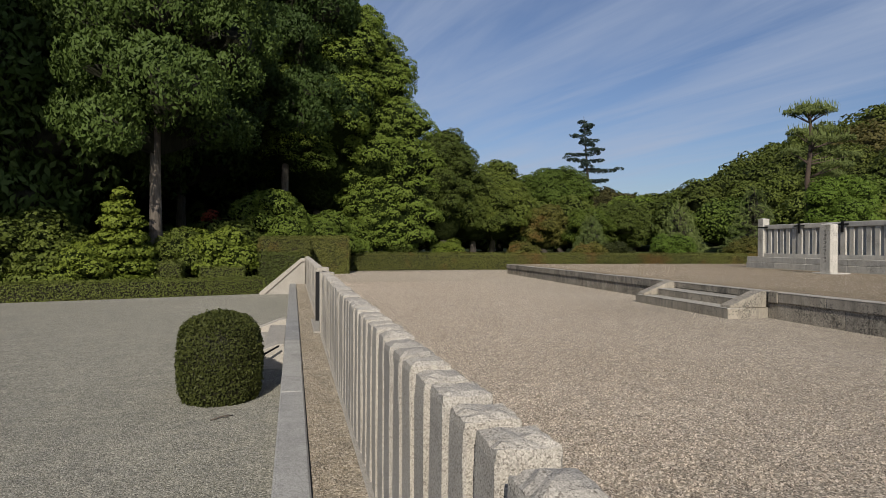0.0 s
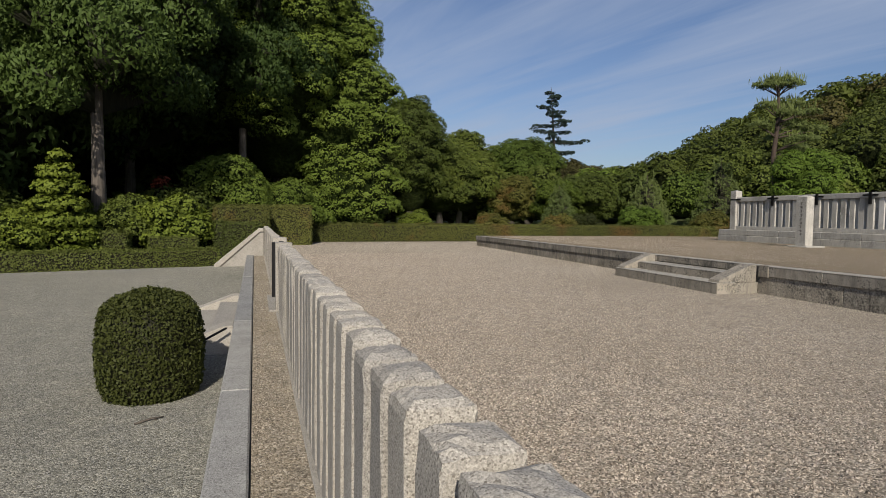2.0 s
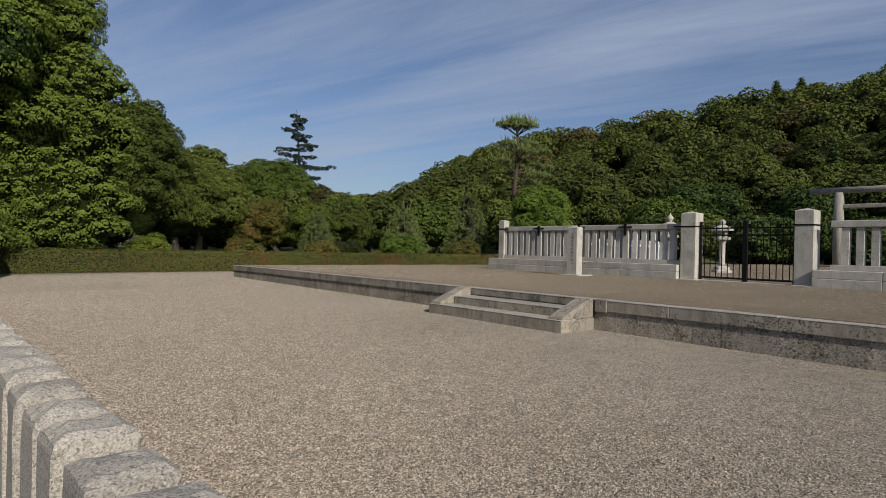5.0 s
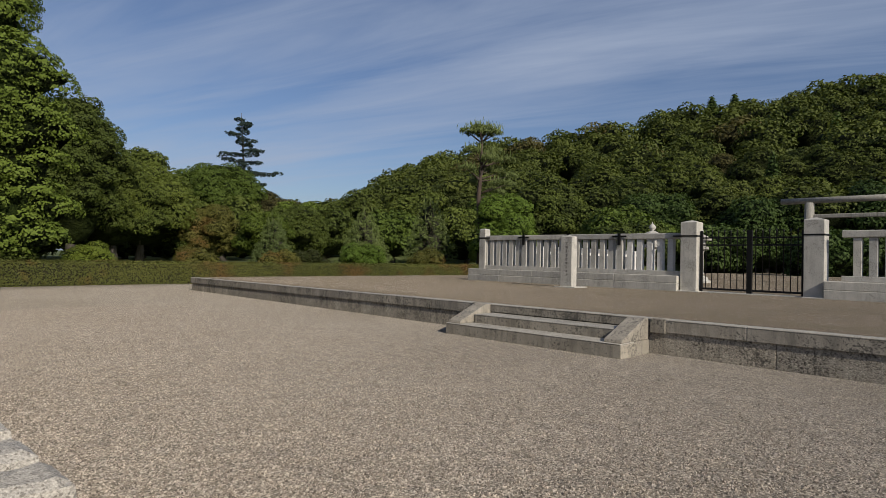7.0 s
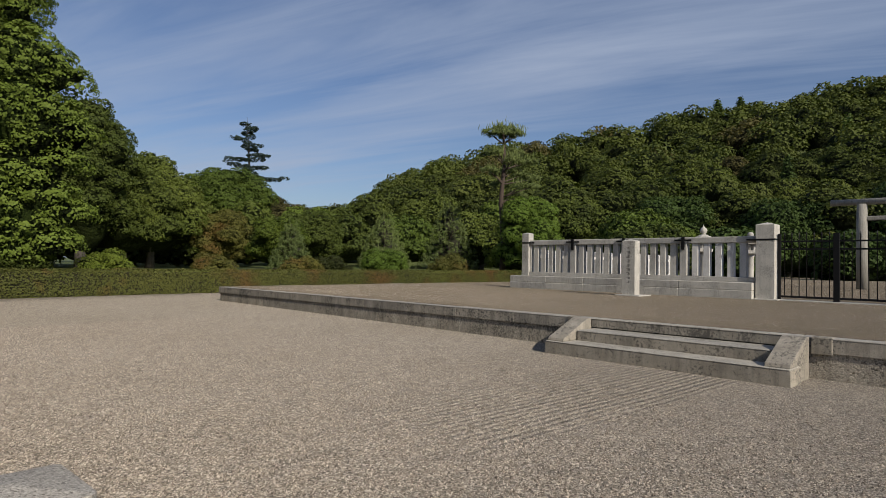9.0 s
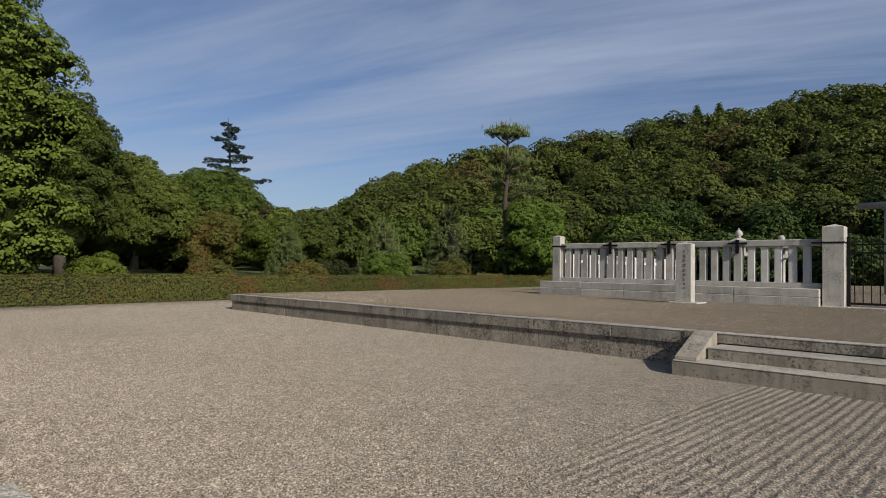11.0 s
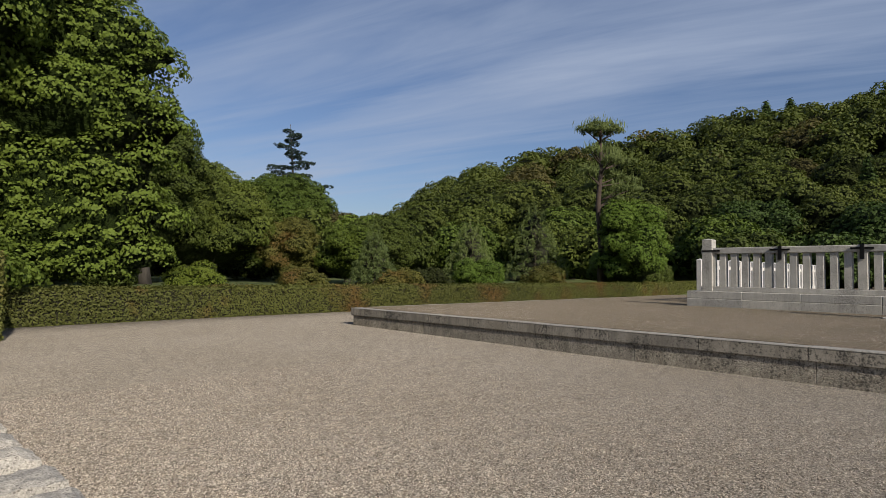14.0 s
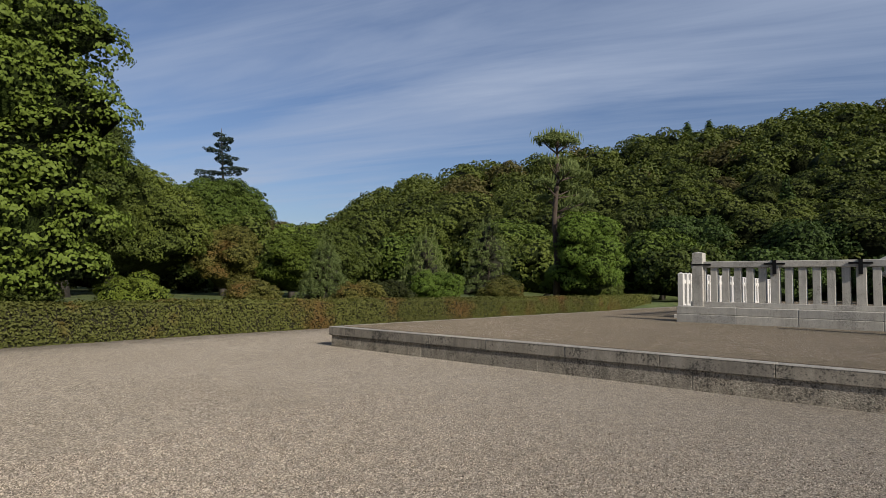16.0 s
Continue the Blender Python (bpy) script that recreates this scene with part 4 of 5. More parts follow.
build_end_wall()

# ---- clipped greenery ----


def box_leaves(rng, x0, x1, y0, y1, z0, z1, per_m2, size, round_k=0.05):
    """Leaves over the sides and top of a clipped block."""
    out_p, out_n = [], []
    for n, u0, u1, v0, v1 in (("x-", y0, y1, z0, z1), ("x+", y0, y1, z0, z1), ("y-", x0, x1, z0, z1), ("z+", x0, x1, y0, y1)):
        k = int((u1 - u0) * (v1 - v0) * per_m2)
        a, b = rng.uniform(u0, u1, k), rng.uniform(v0, v1, k)
        o = np.zeros(k)
        one = np.ones(k)
        if n[0] == "x":
            p = np.stack([one * (x0 if n[1] == "-" else x1), a, b], 1)
            q = np.stack([one * (-1 if n[1] == "-" else 1), o, o], 1)
        elif n[0] == "y":
            p = np.stack([a, one * (y0 if n[1] == "-" else y1), b], 1)
            q = np.stack([o, one * (-1 if n[1] == "-" else 1), o], 1)
        else:
            p = np.stack([a, b, one * z1], 1)
            q = np.stack([o, o, one], 1)
        out_p.append(p)
        out_n.append(q)
    p, q = np.concatenate(out_p), np.concatenate(out_n)
    wave = np.array([noise.noise(Vector((a * 1.3, b * 1.3, c * 1.3))) for a, b, c in p])
    p = p + q * (wave[:, None] * round_k + rng.normal(0, size * 0.45, (len(p), 1)))
    return leaves(rng, p, q + np.array((0, 0, 0.3)), size, 0.6, 0.65)


def hedge(label, x0, x1, y0, y1, z0, z1, per_m2, size, seed, m=None, material=None, inset=0.05):
    h = tagged(new("hedge"), label, "hedge", "clipped hedges")
    rng = np.random.default_rng(seed)
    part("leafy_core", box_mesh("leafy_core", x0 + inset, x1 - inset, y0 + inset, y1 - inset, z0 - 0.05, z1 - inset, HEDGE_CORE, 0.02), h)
    part("foliage", quads_mesh("foliage", box_leaves(rng, x0, x1, y0, y1, z0, z1, per_m2, size), material or LEAF_HEDGE), h)
    if m is not None:
        h.matrix_world = m
    return h


# solid cores get this near-black colour as painted shade between clipped leaves
HEDGE_CORE = leaf_mat("hedge_inner_shade", (0.014, 0.016, 0.007), (0.035, 0.032, 0.016))
BACK = Matrix.Translation((6.0, 30.15, 0)) @ pose(0, 0, 0, 0, 0, -2.4)
hedge("long low clipped hedge, green with rusty patches, along the gravel court", -4.3, 27.5, 0, 1.1, 0.0, 0.95, 1000, 0.075, 5, BACK)
hedge("low clipped hedge turning away in the shade", 0, 16, 0, 1.1, 0.0, 0.95, 600, 0.085, 6, BACK @ pose(27.6, 0.1, 0, 0, 0, 9))
hedge("tall square-cut hedge block at the end of the court", 0.3, 2.2, 27.1, 29.4, -0.05, 1.8, 950, 0.075, 7)
hedge("square-cut hedge block behind the wing wall", -1.87, 0.26, 24.25, 26.4, -0.4, 1.72, 950, 0.075, 8)
hedge("lower square-cut hedge step beside the wing wall", -1.8, -0.1, 22.7, 24.15, -0.4, 1.05, 950, 0.075, 12, material=LEAF_HEDGE_D)
hedge("low clipped hedge along the lower forecourt", -9.0, -0.55, 0, 0.9, -0.4, 0.2, 950, 0.06, 9, Matrix.Translation((-0.9, 20.2, 0)) @ pose(0, 0, 0, 0, 0, 16.5), LEAF_HEDGE_D)
hedge("small square-cut hedge block behind the low hedge", -5.3, -4.5, 21.5, 22.3, -0.4, 0.72, 950, 0.065, 10, material=LEAF_HEDGE_D)
hedge("small flat-topped hedge block behind the low hedge", -3.9, -2.3, 22.0, 22.8, -0.4, 0.55, 950, 0.065, 11, material=LEAF_HEDGE_D)


def clipped_bush():
    b = tagged(new("clipped_bush"), "barrel-shaped clipped evergreen bush standing on gravel", "bush")
    rng = np.random.default_rng(31)
    prof = [(0.47, 0.0), (0.53, 0.12), (0.55, 0.4), (0.54, 0.68), (0.49, 0.86), (0.38, 0.96), (0.21, 1.015), (0.02, 1.035)]
    # same dark core in the bush, for the shade among its leaves
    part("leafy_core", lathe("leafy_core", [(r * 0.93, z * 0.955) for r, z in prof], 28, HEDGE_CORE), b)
    z = rng.uniform(0, 1.05, 15000)
    r = np.interp(z, [q[1] for q in prof], [q[0] for q in prof])
    a = rng.uniform(0, 2 * math.pi, len(z))
    cap = rng.uniform(0, 1, 3200) ** 0.5 * 0.5
    ca = rng.uniform(0, 2 * math.pi, len(cap))
    cz = np.interp(cap, [q[0] for q in reversed(prof[3:])], [q[1] for q in reversed(prof[3:])])
    z, r, a = np.concatenate([z, cz]), np.concatenate([r, cap]), np.concatenate([a, ca])
    p = np.stack([r * np.cos(a), r * np.sin(a), z], 1)
    n = unit(np.stack([np.cos(a) * np.clip(1.2 - z, 0.1, 1), np.sin(a) * np.clip(1.2 - z, 0.1, 1), np.clip((z - 0.6) * 2, -0.1, 1)], 1))
    wave = np.array([noise.noise(Vector(q) * 5) for q in p])
    p = p + n * (wave[:, None] * 0.022 + rng.normal(0, 0.014, (len(p), 1)))
    part("foliage", quads_mesh("foliage", leaves(rng, p, n, 0.034, 0.6, 0.75), LEAF_BOX), b)
    b.matrix_world = pose(-1.26, 4.95, -0.35) @ Matrix.Diagonal((0.84, 0.84, 0.96, 1))


clipped_bush()


def shrub(seed, label, x, y, r, h, material, size=0.11, z=None, lobes_n=9, squash=0.8, group=""):
    rng = np.random.default_rng(seed)
    lobes = round_lobes(rng, r, h, 0.05, lobes_n, (0.34, 0.5), squash)
    v = tuft_leaves(rng, *tufts(rng, lobes, 0.2 if r > 1.05 else 0.14, -0.6), size * 0.75, 0.5)
    s = tagged(new("shrub"), label, "shrub", group)
    part("stems", tubes_mesh("stems", limb_lines(rng, lobes, h * 0.7, 0.06, limbs=5, wob=0.05), BARK_DARK, 6), s)
    part("foliage", quads_mesh("foliage", v, material), s)
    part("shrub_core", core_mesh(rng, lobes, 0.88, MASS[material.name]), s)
    s.matrix_world = pose(x, y, float(land(x, y)) - 0.02 if z is None else z)
    return s


def cone_shrub(seed, label, x, y, r, h, material, size=0.13, tiers=7):
    rng = np.random.default_rng(seed)
    lobes = []
    for i in range(tiers):
        k = i / (tiers - 1)
        rr = r * (1 - 0.82 * k)
        n = 1 if k > 0.85 else 4
        for j in range(n):
            a = j * 2 * math.pi / n + i * 0.8
            lobes.append((math.cos(a) * rr * 0.55 * (n > 1), math.sin(a) * rr * 0.55 * (n > 1), h * (0.12 + 0.82 * k), rr * 0.55 + 0.08, rr * 0.55 + 0.08, h / tiers * 0.42))
    v = tuft_leaves(rng, *tufts(rng, lobes, 0.2, -0.5, 0.6), size * 0.85, 0.9)
    s = tagged(new("shrub"), label, "shrub")
    part("stem", tubes_mesh("stem", [[((0, 0, 0), 0.07), ((0.02, 0, h * 0.5), 0.05), ((0, 0, h * 0.9), 0.02)]], BARK_DARK, 6), s)
    part("foliage", quads_mesh("foliage", v, material), s)
    part("shrub_core", core_mesh(rng, lobes, 0.8, MASS[material.name]), s)
    s.matrix_world = pose(x, y, float(land(x, y)) - 0.02)


# shrubs behind the low hedge of the forecourt
cone_shrub(41, "conical dark green shrub behind the low hedge", -8.6, 20.8, 1.2, 2.6, LEAF_OAK)
cone_shrub(42, "tall tiered yellow-green shrub behind the low hedge", -6.6, 21.8, 1.25, 3.9, LEAF_YELLOW)
shrub(43, "rounded yellow-green shrub with bright new leaves", -7.8, 21.2, 1.2, 1.9, LEAF_YELLOW)
shrub(44, "broad shrub with large pale yellow-green leaves", -3.4, 23.8, 1.5, 2.4, LEAF_YELLOW, 0.16)
shrub(45, "dark green rounded shrub beside the trunk", -5.2, 23.6, 1.3, 2.3, LEAF_OAK)
shrub(46, "large round green shrub behind the hedges", -1.5, 28.6, 1.9, 4.7, LEAF_BROAD, 0.13, lobes_n=18)
shrub(47, "olive green shrub under the tall trees", 1.0, 30.8, 1.9, 3.5, LEAF_BROAD, 0.14)
shrub(48, "dark shrub under the tall trees", -3.2, 28.0, 2.0, 3.0, LEAF_OAK, 0.2)
shrub(50, "dense dark shrub at the edge of the wood", -10.2, 23.0, 2.0, 2.8, LEAF_OAK, 0.2)
shrub(64, "green shrub at the edge of the wood", -12.5, 24.5, 2.2, 3.0, LEAF_BROAD, 0.2)
# small clipped shrubs behind the court hedge
for i, (x, y, r, h, mt, lb) in enumerate((
        (6.1, 34.0, 0.8, 1.5, LEAF_OAK, "small dome-shaped clipped shrub behind the hedge"),
        (8.9, 33.6, 0.85, 1.35, LEAF_YELLOW, "loose light green shrub behind the hedge"),
        (14.7, 35.8, 0.95, 1.3, LEAF_RUST, "rust-brown rounded shrub behind the hedge"),
        (18.3, 33.2, 1.0, 1.2, LEAF_RUST, "rust and green rounded shrub behind the hedge"),
        (20.3, 33.2, 0.95, 1.25, LEAF_BOX, "rounded green shrub behind the hedge"),
        (25.4, 34.5, 1.2, 1.75, LEAF_BRIGHT, "rounded shrub with pale flower heads"),
        (30.5, 33.5, 1.1, 1.5, LEAF_RUST, "low rusty shrub under the young pines"),
        (37.8, 32.6, 1.8, 2.6, LEAF_YELLOW, "loose olive shrub beyond the hedge"),
        (40.5, 32.0, 1.8, 2.0, LEAF_OAK, "dark low shrub beyond the hedge"))):
    shrub(70 + i, lb, x, y, r, h, mt, 0.085)

# ---- trees ----


def cypress(seed, label, x, y, h, z0, r, trunk_r, material=None, cover=0.6, bark=None, leaf=0.2):
    """A tall cypress with hanging sprays."""
    rng = np.random.default_rng(seed)
    lobes = []
    n = int((h - z0) * 4.8)
    for i in range(n):
        k = i / n
        z = z0 + (h - z0) * k
        rr = r * (0.55 + 0.45 * math.sin(math.pi * min(1, k * 1.3 + 0.15))) * (1 - 0.75 * max(0, k - 0.45) / 0.55)
        a = i * 2.4 + rng.uniform(-0.4, 0.4)
        s = rng.uniform(0.16, 0.36) * r
        lobes.append((math.cos(a) * rr * rng.uniform(0.3, 0.95), math.sin(a) * rr * rng.uniform(0.3, 0.95), z + rng.normal(0, 0.5), s, s, s * rng.uniform(0.6, 1.0)))
    v = tuft_leaves(rng, *tufts(rng, lobes, 0.42 if leaf < 0.3 else 0.8, -0.7, 1.0), leaf, cover, 0.42, 0.45, 0.35, along=(0, 0, -1), along_k=0.5)
    t = tree(label, limb_lines(rng, lobes, h * 0.95, trunk_r, limbs=0, wob=0.05), v, material or LEAF_CYPRESS, bark or BARK)
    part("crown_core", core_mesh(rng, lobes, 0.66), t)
    t.matrix_world = pose(x, y, float(land(x, y)) - 0.05, 0, 0, seed * 40)


cypress(101, "tall cypress with a bare pale grey trunk", -5.75, 23.6, 24, 6.2, 4.2, 0.26)
cypress(102, "tall dark cypress in the wood behind the hedge", -0.9, 33.0, 24, 7.4, 4.4, 0.26)
cypress(103, "tall dark cypress with hanging sprays", -11.5, 27.0, 24, 4.0, 4.6, 0.3, bark=BARK_DARK, cover=0.6, leaf=0.4)
cypress(104, "tall cypress deep in the wood", -7.0, 36.0, 26, 6.0, 4.8, 0.3, bark=BARK_DARK, cover=0.6, leaf=0.4)
cypress(105, "cypress at the edge of the dark wood", -17.5, 30.0, 24, 3.0, 5.0, 0.3, bark=BARK_DARK, cover=0.6, leaf=0.4)
cypress(106, "tall cypress between the trunks", -3.6, 41.0, 25, 6.0, 4.8, 0.3, bark=BARK_DARK, cover=0.6, leaf=0.4)

# the lowest boughs of the big tree hang down to the hedge on its open side
BOUGHS = [(1.6 + 4.6 * (i * 0.618 % 1), -5.2 + 3.6 * (i * 0.381 % 1) + 1.5 * (i * 0.618 % 1), 1.0 + 0.24 * i, 0.75 + 0.35 * (i * 0.77 % 1), 0.85, 0.42 + 0.25 * (i * 0.53 % 1)) for i in range(34)]
big = broad_tree(111, "huge spreading broadleaf tree with fresh green leaves", 6.2, 17.5, 0.8, 60, 0.12, LEAF_BROAD, BARK_DARK, 0.45, (0.17, 0.29), 0.36, cover=0.52, low=-0.45, boughs=BOUGHS, core=0.85, squash=0.6)
big.matrix_world = pose(1.3, 36.5, 0.2)
for seed, x, y, r, h, z0 in ((112, -13.0, 42, 6, 16, 1), (113, -20, 40, 6, 17, 0.5), (114, -9.5, 50, 7, 18, 1), (115, 3.0, 52, 6, 14, 1), (116, -26, 36, 6, 16, 0.5), (117, -2.0, 60, 7, 16, 0.5), (118, -30, 50, 8, 18, 0.5), (119, -16, 58, 8, 20, 0.5)):
    b = broad_tree(seed, "dark evergreen tree in the dense wood", r, h, z0, 20, 0.45, LEAF_OAK, None, 0.3)
    b.matrix_world = pose(x, y, float(land(x, y)))
# unseen trees, added only to cast shade on the left of the wood
for seed, x, y in ((108, -18.0, 10.0), (109, -26.0, 15.0), (110, -30.0, 26.0)):
    b = broad_tree(seed, "tall dark evergreen added out of view to shade the edge of the wood", 5.5, 15, 8, 16, 0.8, LEAF_OAK, None, 0.3, group="shade trees")
    b.matrix_world = pose(x, y, -0.45)
t = broad_tree(121, "broad pine-like evergreen with open upper branches", 3.3, 12.2, -0.4, 30, 0.14, LEAF_OAK, BARK_DARK, 0.35, (0.22, 0.34), 0.36, cover=0.5)
t.matrix_world = pose(12.6, 49.0, float(land(13, 48)))
t = broad_tree(122, "evergreen tree rising behind the wood edge", 3.2, 10.8, 1.0, 18, 0.28, LEAF_OAK)
t.matrix_world = pose(24.3, 68, float(land(23, 70)))
t = broad_tree(123, "large round-headed evergreen tree", 4.4, 7.6, 2.2, 40, 0.145, LEAF_BROAD, None, 0.3, (0.2, 0.32), 0.36, cover=0.5)
t.matrix_world = pose(28.8, 61, float(land(28, 61)))
t = broad_tree(124, "wide dark green tree behind the hedge", 3.9, 7.0, 0.3, 30, 0.135, LEAF_OAK, None, 0.3, (0.22, 0.34), 0.36, cover=0.5)
t.matrix_world = pose(18.0, 52, float(land(19, 52)))
t = broad_tree(125, "leafy evergreen below the big tree", 3.6, 7.4, 0.2, 24, 0.13, LEAF_OAK, None, 0.3, (0.22, 0.36), 0.36, cover=0.5)
t.matrix_world = pose(15.8, 51.0, float(land(15, 51)))
t = broad_tree(126, "small rust-tinted tree behind the hedge", 2.0, 5.0, -0.2, 14, 0.11, LEAF_RUST, tuft=0.25, cover=0.5, low=-0.5)
t.matrix_world = pose(22.3, 49.5, float(land(22, 49)))
t = broad_tree(127, "yellow-green young tree behind the hedge", 2.0, 4.6, -0.2, 12, 0.11, LEAF_YELLOW, tuft=0.25, cover=0.5, low=-0.5)
t.matrix_world = pose(25.0, 46, float(land(25, 46)))
t = broad_tree(128, "dark rounded tree in the middle distance", 2.6, 5.4, -0.3, 14, 0.13, LEAF_OAK, tuft=0.28, cover=0.5, low=-0.5)
t.matrix_world = pose(28.6, 47.5, float(land(28, 47)))
t = broad_tree(129, "bright green small tree beyond the hedge", 2.1, 6.6, -0.2, 18, 0.1, LEAF_BRIGHT, tuft=0.25, cover=0.5, low=-0.5)
t.matrix_world = pose(35.2, 30.2, float(land(35, 30.2)))
LEAF_RED = leaf_mat("red_maple_foliage", (0.09, 0.02, 0.012), (0.22, 0.05, 0.03))
t = broad_tree(150, "small red-leaved maple in the shade of the wood", 0.3, 0.6, 2.8, 5, 0.08, LEAF_RED, None, 0.04, tuft=0.16)
t.matrix_world = pose(-4.3, 28.2, float(land(-4.3, 28.2)))
for i in range(12):
    b = broad_tree(300 + i, "dark low undergrowth tree deep in the wood", 3.4, 4.8, 0.0, 12, 0.7, LEAF_CYPRESS, group="undergrowth of the wood")
    b.matrix_world = pose(-44 + i * 4.1, 46 + 4 * (i % 3), -0.2)
for seed, x, y, r, h in ((281, 4.5, 58, 4.2, 7.0), (282, 9.5, 64, 4.5, 7.5), (283, 15.5, 69, 4.5, 7.0), (284, 20.5, 62, 3.6, 5.0), (285, 26.0, 72, 4.5, 6.0), (286, 11.5, 56, 3.0, 4.4), (287, 33.0, 68, 4.0, 5.6), (288, 24.0, 57, 2.6, 3.6), (289, -1.0, 52, 4.0, 6.0), (290, 6.5, 50, 2.8, 4.6)):
    b = broad_tree(seed, "dense green tree closing the edge of the wood", r, h, -0.3, 18, 0.24, LEAF_OAK, None, 0.3, (0.24, 0.38), 0.45, cover=0.45, group="trees at the edge of the wood", low=-0.8)
    b.matrix_world = pose(x, y, float(land(x, y)) - 0.1)
for seed, x, y, r, h, mt in ((130, 42, 66, 4.5, 7.0, LEAF_BROAD), (131, 49, 70, 5, 7.5, LEAF_OAK), (132, 40, 58, 3.6, 5.6, LEAF_OAK), (133, 28, 58, 4, 6.0, LEAF_OAK), (134, 48, 56, 4, 6.0, LEAF_BROAD), (135, 58, 62, 5, 8.5, LEAF_OAK), (136, 52, 48, 4, 6.5, LEAF_OAK), (137, 60, 50, 5, 8.5, LEAF_BROAD), (138, 66, 44, 5.2, 9, LEAF_OAK), (139, 70, 34, 5.2, 9, LEAF_CYPRESS), (140, 62, 34, 4.5, 7.0, LEAF_BROAD), (141, 72, 22, 5.2, 9, LEAF_CYPRESS), (142, 76, 12, 5.5, 9, LEAF_CYPRESS), (143, 48, 40, 3.2, 5.0, LEAF_OAK), (144, 56, 30, 3.6, 5.0, LEAF_OAK), (145, 62, 24, 3.6, 5.5, LEAF_CYPRESS), (146, 60, 14, 3.4, 5.0, LEAF_CYPRESS), (147, 66, 4, 4, 6.0, LEAF_CYPRESS)):
    b = broad_tree(seed, "rounded evergreen at the foot of the wooded hill", r, h, 0.1, 20, 0.28, mt, None, 0.3, (0.26, 0.38), 0.45, cover=0.45, group="trees at the foot of the hill")
    b.matrix_world = pose(x, y, float(land(x, y)) - 0.1)


def young_pine(seed, x, y, h, r):
    rng = np.random.default_rng(seed)
    lobes, v = [], []
    for i in range(34):
        k = i / 34
        rr = r * (1 - 0.8 * k)
        a = i * 2.4
        lobes.append((math.cos(a) * rr * 0.7, math.sin(a) * rr * 0.7, h * (0.1 + 0.75 * k), rr * 0.3 + 0.12, rr * 0.3 + 0.12, h * 0.08))
    v.append(lobes_leaves(rng, lobes, 620, 22, 0.17, 0.17, 0.16, 0.4, -0.4, along=(0, 0, 1), along_k=0.4))
    tip = np.array([(l[0] * 1.15, l[1] * 1.15, l[2] + h * 0.1) for l in lobes] * 22) + rng.normal(0, 0.04, (34 * 22, 3)) * np.array((1, 1, 6))
    v.append(leaves(rng, tip, rng.normal(0, 1, tip.shape), 0.34, 0.1, 0.5, np.array((0, 0, 1.0)), 0.85))
    t = tree("young pine with upright pale candle shoots", limb_lines(rng, lobes, h * 0.95, 0.08, limbs=14, wob=0.03), np.concatenate(v), LEAF_PINE, BARK_RED, group="young pines", lobes=lobes, k=0.42)
    t.matrix_world = pose(x, y, float(land(x, y)) - 0.02)


young_pine(151, 28.0, 37.4, 4.6, 2.1)
young_pine(152, 34.4, 37.0, 6.2, 2.5)
young_pine(153, 21.5, 39.0, 3.6, 1.5)
young_pine(154, 29.2, 38.5, 3.2, 1.5)


def red_pine(x, y, h):
    rng = np.random.default_rng(161)
    pads = []
    for px, py, pz, q in ((-1.25, 0.5, 0.35, 0.5), (-0.65, -0.1, 0.2, 0.5), (0.0, 0.2, 0.1, 0.55), (0.55, -0.4, 0.12, 0.5), (1.15, -0.6, 0.3, 0.5), (0.9, 0.3, 0.4, 0.5), (-0.3, 0.8, 0.35, 0.45), (-0.9, -0.6, 0.4, 0.45), (0.2, -0.9, 0.35, 0.45)):
        pads.append((px * 0.85, py * 0.85, h - pz * 1.5 - 0.3, q, q, 0.2))
    for a, d, z, q in ((0.1, 1.5, 1.9, 0.7), (3.2, 1.2, 2.3, 0.5), (-0.3, 2.3, 2.6, 0.75), (4.4, 1.5, 2.8, 0.6), (0.4, 2.0, 3.2, 0.8), (3.0, 1.4, 3.6, 0.55), (-0.1, 3.0, 3.7, 0.8), (0.9, 2.1, 4.2, 0.7), (5.3, 2.1, 4.6, 0.75), (0.2, 2.6, 5.0, 0.7)):
        pads.append((math.cos(a) * d, math.sin(a) * d * 0.8, h - z, q, q, 0.2))
        pads.append((math.cos(a) * d * 0.6, math.sin(a) * d * 0.5, h - z + rng.uniform(-0.25, 0.25), q * 0.6, q * 0.6, 0.16))
    v = [lobes_leaves(rng, pads, 1250, 24, 0.17, 0.15, 0.16, 0.5, -0.1, along=(0, 0, 1), along_k=0.4)]
    tops = np.array([p[:3] for p in pads])[rng.integers(0, len(pads), 900)] + rng.normal(0, 0.36, (900, 3)) * np.array((1, 1, 0.4)) + np.array((0, 0, 0.3))
    v.append(leaves(rng, tops, rng.normal(0, 1, tops.shape), 0.45, 0.12, 0.5, np.array((0, 0, 1.0)), 0.85))
    trunk = [((0, 0, 0), 0.24), ((0.15, 0, h * 0.25), 0.2), ((-0.1, 0.1, h * 0.5), 0.17), ((0.12, 0, h * 0.75), 0.13), ((0, 0, h - 0.7), 0.07)]
    lines = [trunk] + [[((0.05, 0, p[2] - 0.7), 0.06), ((p[0] * 0.5, p[1] * 0.5, p[2] - 0.4), 0.04), ((p[0], p[1], p[2] - 0.06), 0.02)] for p in pads]
    t = tree("tall red pine with flat umbrella-like needle pads", lines, np.concatenate(v), LEAF_PINE, BARK_RED)
    t.matrix_world = pose(x, y, float(land(x, y)) - 0.05)


red_pine(34.4, 31.9, 11.3)


